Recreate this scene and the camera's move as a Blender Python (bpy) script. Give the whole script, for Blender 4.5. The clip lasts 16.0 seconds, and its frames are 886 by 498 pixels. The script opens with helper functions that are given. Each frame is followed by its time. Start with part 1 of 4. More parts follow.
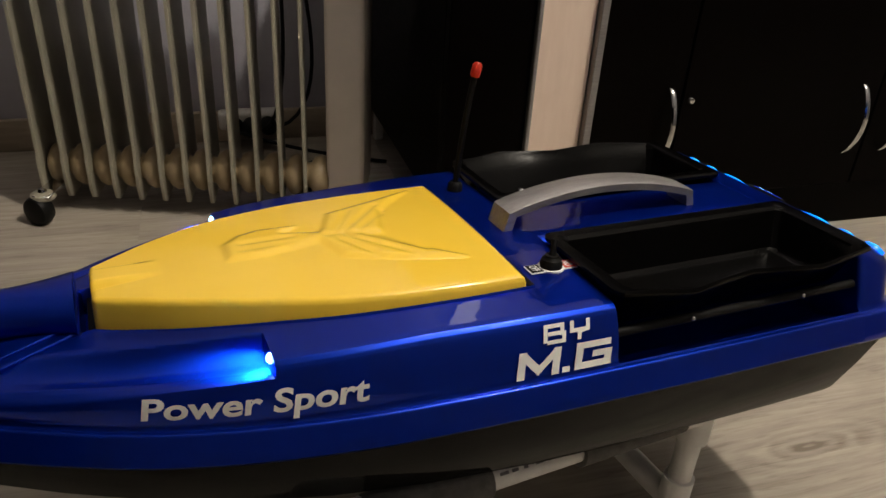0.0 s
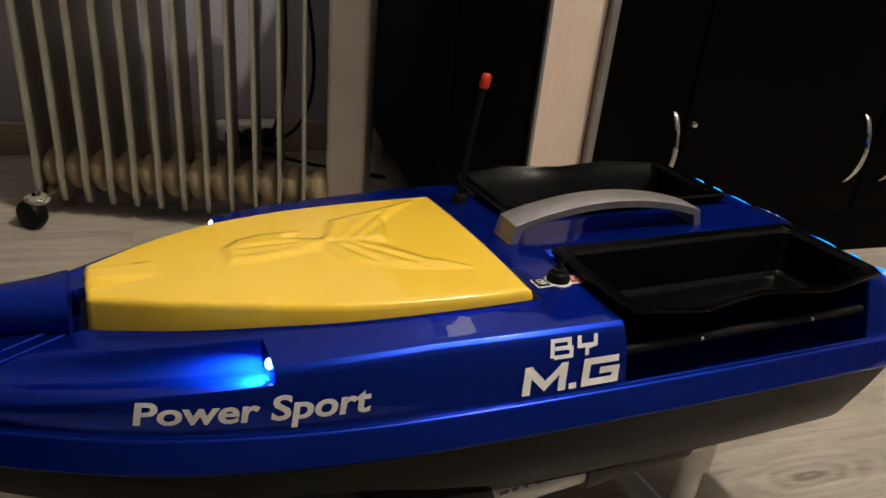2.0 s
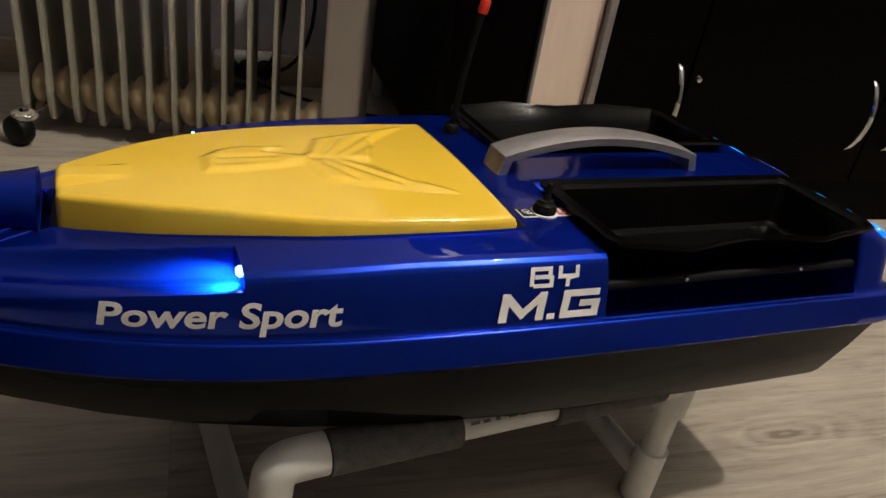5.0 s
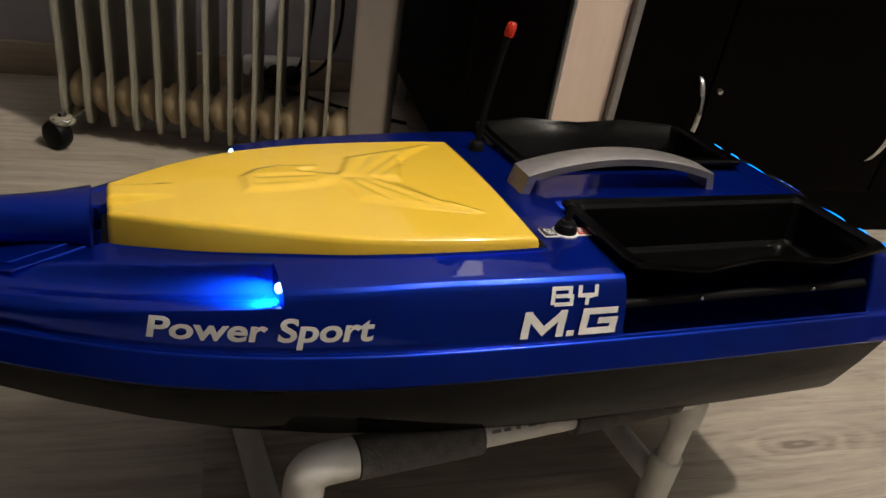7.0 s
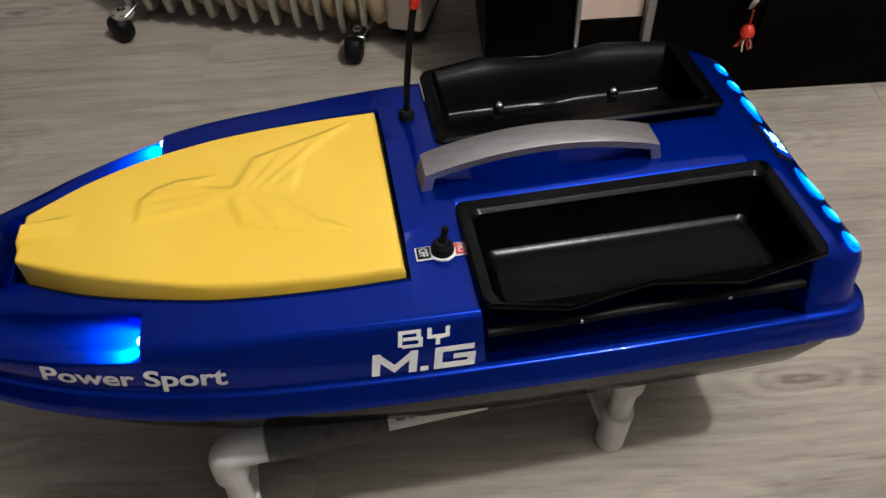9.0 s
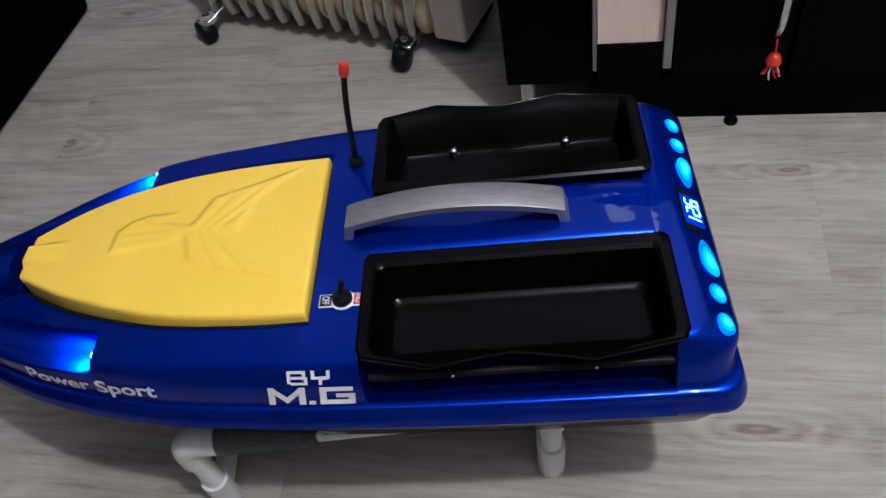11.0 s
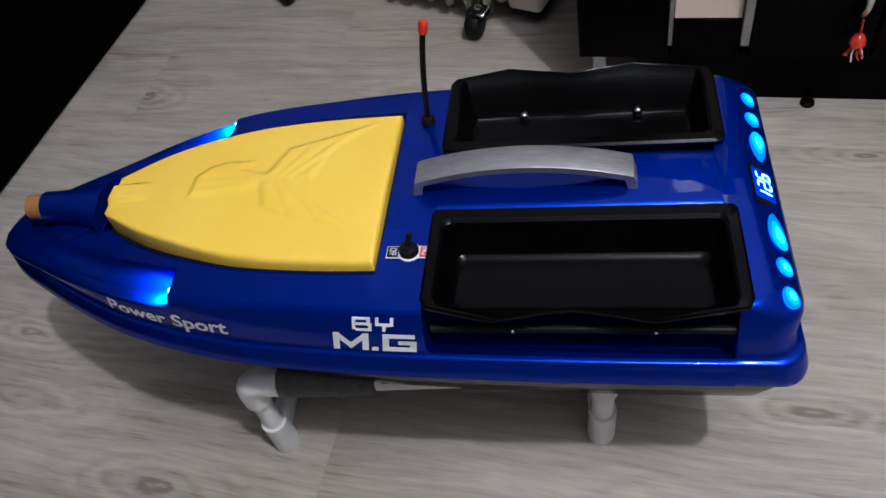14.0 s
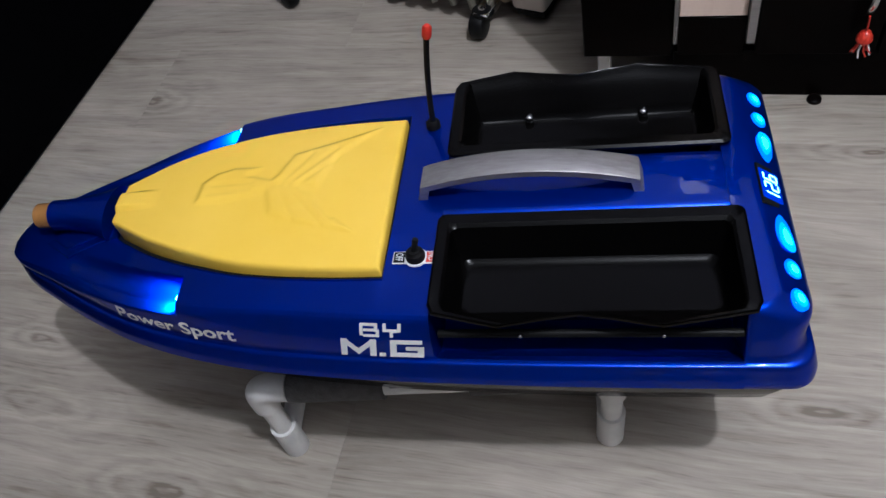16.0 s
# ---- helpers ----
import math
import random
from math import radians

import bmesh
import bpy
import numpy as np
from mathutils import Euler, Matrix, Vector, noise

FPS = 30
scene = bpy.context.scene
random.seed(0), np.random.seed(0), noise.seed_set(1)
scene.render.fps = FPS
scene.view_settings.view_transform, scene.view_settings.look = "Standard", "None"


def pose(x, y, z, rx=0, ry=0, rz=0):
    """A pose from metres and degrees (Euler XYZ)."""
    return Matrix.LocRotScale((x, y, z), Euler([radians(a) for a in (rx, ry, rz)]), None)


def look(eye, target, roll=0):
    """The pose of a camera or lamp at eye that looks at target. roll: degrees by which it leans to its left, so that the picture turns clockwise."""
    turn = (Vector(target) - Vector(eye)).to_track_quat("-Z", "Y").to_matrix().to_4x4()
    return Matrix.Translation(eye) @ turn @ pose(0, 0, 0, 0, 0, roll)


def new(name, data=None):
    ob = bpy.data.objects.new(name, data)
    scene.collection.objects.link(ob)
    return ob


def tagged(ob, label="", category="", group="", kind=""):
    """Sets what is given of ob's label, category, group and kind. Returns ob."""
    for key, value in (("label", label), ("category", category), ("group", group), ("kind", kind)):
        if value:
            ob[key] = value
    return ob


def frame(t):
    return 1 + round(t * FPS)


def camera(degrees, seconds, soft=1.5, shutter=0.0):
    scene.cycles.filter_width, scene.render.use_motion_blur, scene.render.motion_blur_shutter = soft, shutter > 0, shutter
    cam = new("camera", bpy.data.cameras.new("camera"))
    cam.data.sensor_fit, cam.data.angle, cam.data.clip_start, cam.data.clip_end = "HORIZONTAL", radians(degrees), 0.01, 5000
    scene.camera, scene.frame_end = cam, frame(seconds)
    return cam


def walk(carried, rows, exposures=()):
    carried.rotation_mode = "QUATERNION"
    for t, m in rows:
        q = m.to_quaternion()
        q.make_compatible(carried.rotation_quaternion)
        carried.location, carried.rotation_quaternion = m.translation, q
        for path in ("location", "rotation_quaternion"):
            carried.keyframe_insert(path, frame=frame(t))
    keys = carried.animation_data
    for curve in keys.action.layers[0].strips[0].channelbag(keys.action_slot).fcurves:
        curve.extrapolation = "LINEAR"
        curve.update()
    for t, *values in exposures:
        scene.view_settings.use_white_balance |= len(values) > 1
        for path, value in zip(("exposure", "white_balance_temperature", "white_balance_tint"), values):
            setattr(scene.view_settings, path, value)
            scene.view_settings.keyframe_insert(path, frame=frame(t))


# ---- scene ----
cam = camera(60.18, 16.0)
PATH = [
    (0, (-0.3989, -0.4655, 0.5658), (0.0210, 0.3018, 0.0811), 3.64),
    (0.5, (-0.4020, -0.4603, 0.5585), (0.0396, 0.3007, 0.0832), 5.14),
    (1, (-0.4027, -0.4548, 0.5544), (0.0434, 0.3075, 0.0855), 5.54),
    (1.5, (-0.4011, -0.4536, 0.5542), (0.0424, 0.3141, 0.0915), 5.48),
    (2, (-0.4041, -0.4556, 0.5516), (0.0306, 0.3199, 0.0936), 5.69),
    (2.5, (-0.3976, -0.4571, 0.5489), (0.0438, 0.3151, 0.0919), 6.36),
    (3, (-0.4087, -0.4637, 0.5413), (0.0144, 0.3113, 0.0718), 7.46),
    (3.5, (-0.4031, -0.4621, 0.5333), (0.0302, 0.2945, 0.0435), 8.64),
    (4, (-0.3978, -0.4614, 0.5294), (0.0331, 0.2912, 0.0314), 9.11),
    (6.5, (-0.3910, -0.4606, 0.5234), (0.0437, 0.2840, 0.0168), 10.00),
    (7, (-0.4064, -0.4709, 0.5507), (0.0023, 0.2844, 0.0385), 9.52),
    (7.5, (-0.3867, -0.4730, 0.6350), (0.0018, 0.2339, 0.0439), 5.35),
    (8, (-0.3571, -0.4710, 0.6976), (0.0105, 0.2353, 0.0925), 2.27),
    (8.5, (-0.2693, -0.4616, 0.6931), (0.0332, 0.1989, 0.0059), 3.39),
    (9, (-0.1621, -0.4238, 0.7054), (-0.0445, 0.2099, -0.0592), -3.56),
    (9.2, (-0.1144, -0.4027, 0.7187), (-0.0434, 0.2337, -0.0494), -7.01),
    (11.3, (0.0462, -0.4404, 0.7837), (-0.0666, 0.1657, -0.0037), -13.65),
    (11.5, (0.0351, -0.4480, 0.7756), (-0.0824, 0.1517, -0.0159), -12.61),
    (12, (0.0295, -0.4614, 0.7664), (-0.1047, 0.1182, -0.0374), -14.09),
    (12.5, (0.0283, -0.4551, 0.7676), (-0.1096, 0.1253, -0.0350), -14.55),
    (13, (0.0254, -0.4549, 0.7775), (-0.1346, 0.1300, -0.0177), -15.92),
    (13.5, (0.0322, -0.4492, 0.7798), (-0.1273, 0.1397, -0.0125), -16.08),
    (14, (0.0352, -0.4522, 0.7841), (-0.1338, 0.1403, -0.0036), -16.82),
    (14.5, (0.0355, -0.4521, 0.7839), (-0.1380, 0.1399, -0.0032), -16.73),
    (15, (0.0335, -0.4516, 0.7890), (-0.1506, 0.1408, 0.0047), -17.65),
    (15.5, (0.0334, -0.4490, 0.7917), (-0.1525, 0.1387, 0.0043), -18.53),
    (16, (0.0363, -0.4469, 0.7877), (-0.1422, 0.1422, -0.0004), -18.24),
]
walk(cam, [(t, look(eye, target, roll)) for t, eye, target, roll in PATH], [(0, -0.05, 6650, 10), (7.0, -0.05, 6550, 10), (9.2, 0.0, 5750, 11), (11.3, 0.0, 5150, 13), (16, 0.03, 5150, 13)])

# ---- world and light: one ceiling lamp, a dim room at night ----
world = bpy.data.worlds.new("night")
scene.world = world
world.use_nodes = True
world.node_tree.nodes["Background"].inputs[0].default_value = (0.02, 0.022, 0.03, 1)
world.node_tree.nodes["Background"].inputs[1].default_value = 0.3


def lamp(name, kind, at, energy, colour, size, aim=None):
    data = bpy.data.lights.new(name, kind)
    data.energy, data.color = energy, colour
    if kind == "AREA":
        data.shape, data.size = "DISK", size
    else:
        data.shadow_soft_size = size
    ob = new(name, data)
    ob.matrix_world = look(at, aim) if aim else pose(*at)
    return ob


lamp("ceiling_bulb", "POINT", (0.63, -0.58, 2.25), 92, (1.0, 0.92, 0.8), 0.035)

# ---- materials ----


def material(name, colour, rough=0.5, metal=0.0, coat=0.0, spec=0.5):
    m = bpy.data.materials.new(name)
    m.use_nodes = True
    b = m.node_tree.nodes["Principled BSDF"]
    b.inputs["Base Color"].default_value = (*colour, 1)
    b.inputs["Roughness"].default_value = rough
    b.inputs["Metallic"].default_value = metal
    b.inputs["Coat Weight"].default_value = coat
    b.inputs["Coat Roughness"].default_value = 0.04
    b.inputs["Specular IOR Level"].default_value = spec
    return m


def node(m, kind, **values):
    n = m.node_tree.nodes.new(kind)
    for k, v in values.items():
        n.inputs[k.replace("_", " ")].default_value = v
    return n


def wire(m, a, out, b, into):
    m.node_tree.links.new(a.outputs[out], b.inputs[into])


def vary(m, scale, low, high, rough=None, bump=0.0, bump_scale=None, stretch=(1, 1, 1)):
    """Mottle the colour between two values, and the gloss and relief with it."""
    b = m.node_tree.nodes["Principled BSDF"]
    co = node(m, "ShaderNodeTexCoord")
    mp = node(m, "ShaderNodeMapping")
    mp.inputs["Scale"].default_value = stretch
    wire(m, co, "Object", mp, "Vector")
    n = node(m, "ShaderNodeTexNoise", Scale=scale, Detail=6.0, Roughness=0.6)
    wire(m, mp, "Vector", n, "Vector")
    r = node(m, "ShaderNodeValToRGB")
    r.color_ramp.elements[0].position, r.color_ramp.elements[1].position = 0.3, 0.7
    r.color_ramp.elements[0].color, r.color_ramp.elements[1].color = (*low, 1), (*high, 1)
    wire(m, n, "Fac", r, "Fac")
    wire(m, r, "Color", b, "Base Color")
    if rough:
        q = node(m, "ShaderNodeMapRange")
        q.inputs["To Min"].default_value, q.inputs["To Max"].default_value = rough
        wire(m, n, "Fac", q, "Value")
        wire(m, q, "Result", b, "Roughness")
    if bump:
        n2 = node(m, "ShaderNodeTexNoise", Scale=bump_scale or scale * 4, Detail=4.0)
        wire(m, mp, "Vector", n2, "Vector")
        u = node(m, "ShaderNodeBump", Strength=bump, Distance=0.002)
        wire(m, n2, "Fac", u, "Height")
        wire(m, u, "Normal", b, "Normal")
    return m


def glow(name, colour, strength):
    m = material(name, tuple(0.15 * c for c in colour), 0.25)
    b = m.node_tree.nodes["Principled BSDF"]
    b.inputs["Emission Color"].default_value = (*colour, 1)
    b.inputs["Emission Strength"].default_value = strength
    return m


BLUE = vary(material("blue_pearl_gelcoat", (0.01, 0.05, 0.5), 0.3, 0.8, 0.75, 0.15), 9, (0.0005, 0.022, 0.33), (0.0008, 0.026, 0.39), (0.27, 0.35), 0.012, 30)
BLUE.node_tree.nodes["Principled BSDF"].inputs["Specular Tint"].default_value = (0.12, 0.2, 0.5, 1)
BLUE.node_tree.nodes["Principled BSDF"].inputs["Coat Roughness"].default_value = 0.03
BLUE.node_tree.nodes["Principled BSDF"].inputs["Coat IOR"].default_value = 1.38


def wavy_gloss(m, scale, strength):
    """Slow waves in the clear coat, as hand-laid gelcoat has."""
    at, n, u = node(m, "ShaderNodeTexCoord"), node(m, "ShaderNodeTexNoise", Scale=scale, Detail=1.5), node(m, "ShaderNodeBump", Strength=strength, Distance=0.004)
    wire(m, at, "Object", n, "Vector")
    wire(m, n, "Fac", u, "Height")
    wire(m, u, "Normal", m.node_tree.nodes["Principled BSDF"], "Coat Normal")


wavy_gloss(BLUE, 34.0, 0.16)
YELLOW = vary(material("yellow_gelcoat", (0.75, 0.43, 0.02), 0.25, 0, 1.0, 0.15), 14, (0.93, 0.61, 0.05), (0.97, 0.65, 0.07), (0.14, 0.22), 0.02, 60)
wavy_gloss(YELLOW, 30.0, 0.12)
HULL = vary(material("black_hull_gelcoat", (0.012, 0.012, 0.013), 0.18, 0, 0, 0.06), 8, (0.003, 0.003, 0.0035), (0.006, 0.0055, 0.0055), (0.04, 0.09))
TRAY = vary(material("black_tray_plastic", (0.008, 0.008, 0.008), 0.3, 0, 0, 0.12), 25, (0.001, 0.001, 0.001), (0.002, 0.0018, 0.0017), (0.17, 0.24), 0.04, 300)
RUBBER = vary(material("black_rubber", (0.012, 0.012, 0.012), 0.55, 0, 0, 0.12), 60, (0.005, 0.005, 0.005), (0.01, 0.01, 0.01), (0.35, 0.55))
STEEL = vary(material("brushed_aluminium", (0.55, 0.53, 0.5), 0.36, 0.72), 40, (0.3, 0.285, 0.28), (0.4, 0.385, 0.38), (0.38, 0.5), 0.05, 500, (1, 8, 8))
CHROME = vary(material("chrome", (0.7, 0.7, 0.7), 0.12, 1.0), 60, (0.6, 0.6, 0.6), (0.75, 0.75, 0.75), (0.08, 0.2))
COPPER = vary(material("orange_plastic", (0.52, 0.22, 0.07), 0.35), 60, (0.27, 0.125, 0.03), (0.36, 0.17, 0.045), (0.3, 0.45))
WHITE = vary(material("white_vinyl", (0.8, 0.8, 0.8), 0.4), 90, (0.74, 0.74, 0.75), (0.84, 0.84, 0.84), (0.35, 0.45))
RED = vary(material("red_plastic", (0.6, 0.03, 0.015), 0.35), 80, (0.5, 0.02, 0.012), (0.68, 0.05, 0.02), (0.25, 0.4))
PVC = vary(material("white_pvc", (0.72, 0.71, 0.68), 0.35), 40, (0.64, 0.63, 0.6), (0.78, 0.77, 0.74), (0.28, 0.45), 0.05, 200)
FOAM = vary(material("grey_foam", (0.09, 0.085, 0.08), 0.9), 120, (0.07, 0.066, 0.062), (0.12, 0.115, 0.11), (0.8, 0.95), 0.4, 500)
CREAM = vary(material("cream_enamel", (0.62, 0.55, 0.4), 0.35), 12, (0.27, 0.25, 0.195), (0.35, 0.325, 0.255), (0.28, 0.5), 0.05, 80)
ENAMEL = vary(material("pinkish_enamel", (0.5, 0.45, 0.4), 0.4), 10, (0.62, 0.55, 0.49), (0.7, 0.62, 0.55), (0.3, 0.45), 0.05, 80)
BARREL = vary(material("yellowed_enamel", (0.5, 0.37, 0.2), 0.4), 20, (0.25, 0.18, 0.1), (0.36, 0.28, 0.17), (0.3, 0.5))
WENGE = vary(material("dark_wood_laminate", (0.006, 0.004, 0.003), 0.3, 0, 0, 0.035), 18, (0.001, 0.0007, 0.0006), (0.0024, 0.0016, 0.0013), (0.25, 0.42), 0.05, 60, (1, 1, 8))
BEECH = vary(material("pale_laminate", (0.62, 0.45, 0.3), 0.45), 14, (0.8, 0.63, 0.51), (0.86, 0.69, 0.57), (0.4, 0.55), 0.03, 90, (6, 6, 1))
# darker than the lilac wall, so the unseen walls reflect little into the gloss
PLAIN = vary(material("plain_wall_paint", (0.2, 0.19, 0.2), 0.85), 7, (0.19, 0.185, 0.19), (0.23, 0.225, 0.23), (0.8, 0.92), 0.15, 160)
WALL = vary(material("lilac_wall_paint", (0.42, 0.4, 0.45), 0.85), 7, (0.38, 0.365, 0.42), (0.45, 0.435, 0.49), (0.8, 0.92), 0.15, 160)
CEIL = vary(material("white_ceiling_paint", (0.75, 0.74, 0.72), 0.9), 5, (0.7, 0.69, 0.67), (0.78, 0.77, 0.75), (0.85, 0.95))
SKIRT = vary(material("baseboard_laminate", (0.4, 0.33, 0.26), 0.5), 12, (0.34, 0.28, 0.21), (0.46, 0.38, 0.3), (0.45, 0.6), 0.05, 60, (1, 1, 8))
FABRIC = vary(material("black_upholstery", (0.008, 0.008, 0.01), 0.9, 0, 0, 0.02), 60, (0.0006, 0.0006, 0.0008), (0.0015, 0.0015, 0.002), (0.85, 0.95), 0.3, 600)
LED = glow("blue_led", (0.0, 0.15, 1.0), 1.9)
LED_MID = glow("led_middle", (0.0, 0.32, 1.0), 2.0)
LED_CHIP = glow("led_chip", (0.08, 0.6, 1.0), 2.6)
LED_HOT = glow("led_core", (0.3, 0.7, 1.0), 9)
LAMP_SHADE = glow("lamp_shade_glow", (1.0, 0.95, 0.85), 3.2)
DIGIT = glow("digit_glow", (0.3, 0.75, 1.0), 4)
SCREEN = glow("display_face", (0.0, 0.06, 0.9), 0.5)


KNOTS = ((-0.692, -0.081, 1.2), (0.277, -0.055, 1), (-0.417, -0.248, 1.3), (0.355, 0.306, 0.8))


def plank_material():
    """Grey-beige oak print: fine fibres, soft streaks, long rings round a few knots."""
    m = material("grey_oak_laminate", (0.4, 0.36, 0.3), 0.5, 0, 0, 0.35)
    b = m.node_tree.nodes["Principled BSDF"]
    link = m.node_tree.links.new
    co, info = node(m, "ShaderNodeTexCoord"), node(m, "ShaderNodeObjectInfo")

    def maths(kind, a, c):
        n = node(m, "ShaderNodeMath")
        n.operation = kind
        for i, v in enumerate((a, c)):
            if isinstance(v, (int, float)):
                n.inputs[i].default_value = v
            else:
                link(v, n.inputs[i])
        return n.outputs[0]

    def mapped(src, scale):
        mp = node(m, "ShaderNodeMapping")
        mp.inputs["Scale"].default_value = scale
        link(src, mp.inputs["Vector"])
        return mp.outputs[0]

    def noise(src, scale, detail, rough=0.6):
        n = node(m, "ShaderNodeTexNoise", Scale=scale, Detail=detail, Roughness=rough)
        link(src, n.inputs["Vector"])
        return n

    def add_scaled(a, k, base):
        n = node(m, "ShaderNodeVectorMath")
        n.operation = "MULTIPLY_ADD"
        link(a, n.inputs[0])
        n.inputs[1].default_value = k
        link(base, n.inputs[2])
        return n.outputs[0]

    spread = node(m, "ShaderNodeCombineXYZ")
    for k, f in (("X", 37.0), ("Y", 11.0)):
        link(maths("MULTIPLY", info.outputs["Random"], f), spread.inputs[k])
    at = add_scaled(co.outputs["Object"], (1, 1, 1), spread.outputs[0])
    drift = noise(mapped(at, (2.2, 7.0, 1.0)), 1.0, 2.0)
    bent = add_scaled(drift.outputs["Color"], (0.0, 0.045, 0.0), at)
    # long rings round knots
    cell = node(m, "ShaderNodeTexVoronoi", Scale=1.0)
    wob = add_scaled(noise(mapped(at, (9.0, 26.0, 1.0)), 1.0, 3.0).outputs["Color"], (0.36, 0.36, 0.0), mapped(bent, (2.7, 9.0, 1.0)))
    link(wob, cell.inputs["Vector"])
    d = cell.outputs["Distance"]
    # knots with a place of their own on the floor
    whole = node(m, "ShaderNodeTexCoord")
    whole.name = "floor_coordinates"
    wander = noise(mapped(whole.outputs["Object"], (14.0, 40.0, 1.0)), 1.0, 3.0)
    for kx, ky, size in KNOTS:
        away = node(m, "ShaderNodeVectorMath")
        away.operation = "SUBTRACT"
        link(whole.outputs["Object"], away.inputs[0])
        away.inputs[1].default_value = (kx + 0.1 * size / 3.4, ky + 0.1 * size / 12, 0)
        far = node(m, "ShaderNodeVectorMath")
        far.operation = "LENGTH"
        link(add_scaled(wander.outputs["Color"], (0.2, 0.2, 0.0), mapped(away.outputs[0], (3.4 / size, 12.0 / size, 0.0))), far.inputs[0])
        d = maths("MINIMUM", d, far.outputs["Value"])
    d = maths("MAXIMUM", d, 0.0)
    ring = maths("SINE", maths("MULTIPLY", maths("POWER", d, 0.75), 46.0), 0)
    fade = node(m, "ShaderNodeMapRange")
    fade.inputs["From Min"].default_value, fade.inputs["From Max"].default_value = 0.05, 0.55
    fade.inputs["To Min"].default_value, fade.inputs["To Max"].default_value = 0.06, 0.0
    link(d, fade.inputs["Value"])
    rings_amount = maths("MULTIPLY", ring, fade.outputs[0])
    heart = node(m, "ShaderNodeMapRange")
    heart.inputs["From Min"].default_value, heart.inputs["From Max"].default_value = 0.04, 0.13
    heart.inputs["To Min"].default_value, heart.inputs["To Max"].default_value = -0.11, 0.0
    link(d, heart.inputs["Value"])
    streak = noise(mapped(bent, (3.6, 62.0, 1.0)), 1.0, 7.0, 0.7)
    fibre = noise(mapped(bent, (11.0, 210.0, 1.0)), 1.0, 5.0, 0.75)
    cloud = noise(mapped(at, (3.0, 8.0, 1.0)), 1.0, 4.0)
    dash = noise(mapped(bent, (15.0, 150.0, 1.0)), 1.0, 2.0)
    pore = node(m, "ShaderNodeMapRange")
    pore.inputs["From Min"].default_value, pore.inputs["From Max"].default_value = 0.58, 0.68
    pore.inputs["To Min"].default_value, pore.inputs["To Max"].default_value = 0.0, -0.06
    link(dash.outputs["Fac"], pore.inputs["Value"])
    total = maths("MULTIPLY", streak.outputs["Fac"], 0.42)
    total = maths("ADD", total, maths("MULTIPLY", fibre.outputs["Fac"], 0.24))
    total = maths("ADD", total, maths("MULTIPLY", cloud.outputs["Fac"], 0.36))
    for extra in (rings_amount, heart.outputs[0], pore.outputs[0]):
        total = maths("ADD", total, extra)
    ramp = node(m, "ShaderNodeValToRGB")
    e = ramp.color_ramp.elements
    e[0].position, e[0].color = 0.34, (0.19, 0.159, 0.125, 1)
    e[1].position, e[1].color = 0.625, (0.48, 0.43, 0.36, 1)
    mid = e.new(0.47)
    mid.color = (0.333, 0.295, 0.243, 1)
    link(total, ramp.inputs["Fac"])
    tone = node(m, "ShaderNodeHueSaturation")
    val = node(m, "ShaderNodeMapRange")
    val.inputs["To Min"].default_value, val.inputs["To Max"].default_value = 0.97, 1.03
    link(info.outputs["Random"], val.inputs["Value"])
    link(val.outputs[0], tone.inputs["Value"])
    link(ramp.outputs["Color"], tone.inputs["Color"])
    link(tone.outputs[0], b.inputs["Base Color"])
    q = node(m, "ShaderNodeMapRange")
    q.inputs["To Min"].default_value, q.inputs["To Max"].default_value = 0.66, 0.46
    link(streak.outputs["Fac"], q.inputs["Value"])
    link(q.outputs[0], b.inputs["Roughness"])
    u = node(m, "ShaderNodeBump", Strength=0.1, Distance=0.001)
    link(total, u.inputs["Height"])
    link(u.outputs[0], b.inputs["Normal"])
    return m


OAK = plank_material()

# ---- building helpers ----


def finish(bm, sharp=40):
    bmesh.ops.remove_doubles(bm, verts=bm.verts, dist=1e-6)
    bmesh.ops.recalc_face_normals(bm, faces=bm.faces)
    for f in bm.faces:
        f.smooth = True
    for e in bm.edges:
        e.smooth = e.calc_face_angle(3.0) < radians(sharp) if len(e.link_faces) == 2 else True
    return bm


def part(name, bm, mat, parent=None, label="", sharp=40):
    finish(bm, sharp)
    me = bpy.data.meshes.new(name)
    bm.to_mesh(me)
    bm.free()
    me.materials.append(mat)
    ob = new(name, me)
    ob.parent = parent
    if label:
        tagged(ob, label)
    return ob


def thing(name, label, category, m=None, group="", kind=""):
    ob = new(name)
    ob.empty_display_size = 0.02
    if m is not None:
        ob.matrix_world = m
    return tagged(ob, label, category, group, kind)


def box(x0, x1, y0, y1, z0, z1, bevel=0.0, seg=2, bm=None):
    b = bmesh.new()
    bmesh.ops.create_cube(b, size=1)
    for v in b.verts:
        v.co = Vector((x0 + (v.co.x + 0.5) * (x1 - x0), y0 + (v.co.y + 0.5) * (y1 - y0), z0 + (v.co.z + 0.5) * (z1 - z0)))
    if bevel:
        bmesh.ops.bevel(b, geom=b.edges[:], offset=bevel, segments=seg, affect="EDGES", profile=0.5)
    if bm is None:
        return b
    return join(bm, b)


def join(a, b, m=None):
    """Add bmesh b to a, moved by m."""
    me = bpy.data.meshes.new("tmp")
    b.to_mesh(me)
    b.free()
    if m is not None:
        me.transform(m)
    a.from_mesh(me)
    bpy.data.meshes.remove(me)
    return a


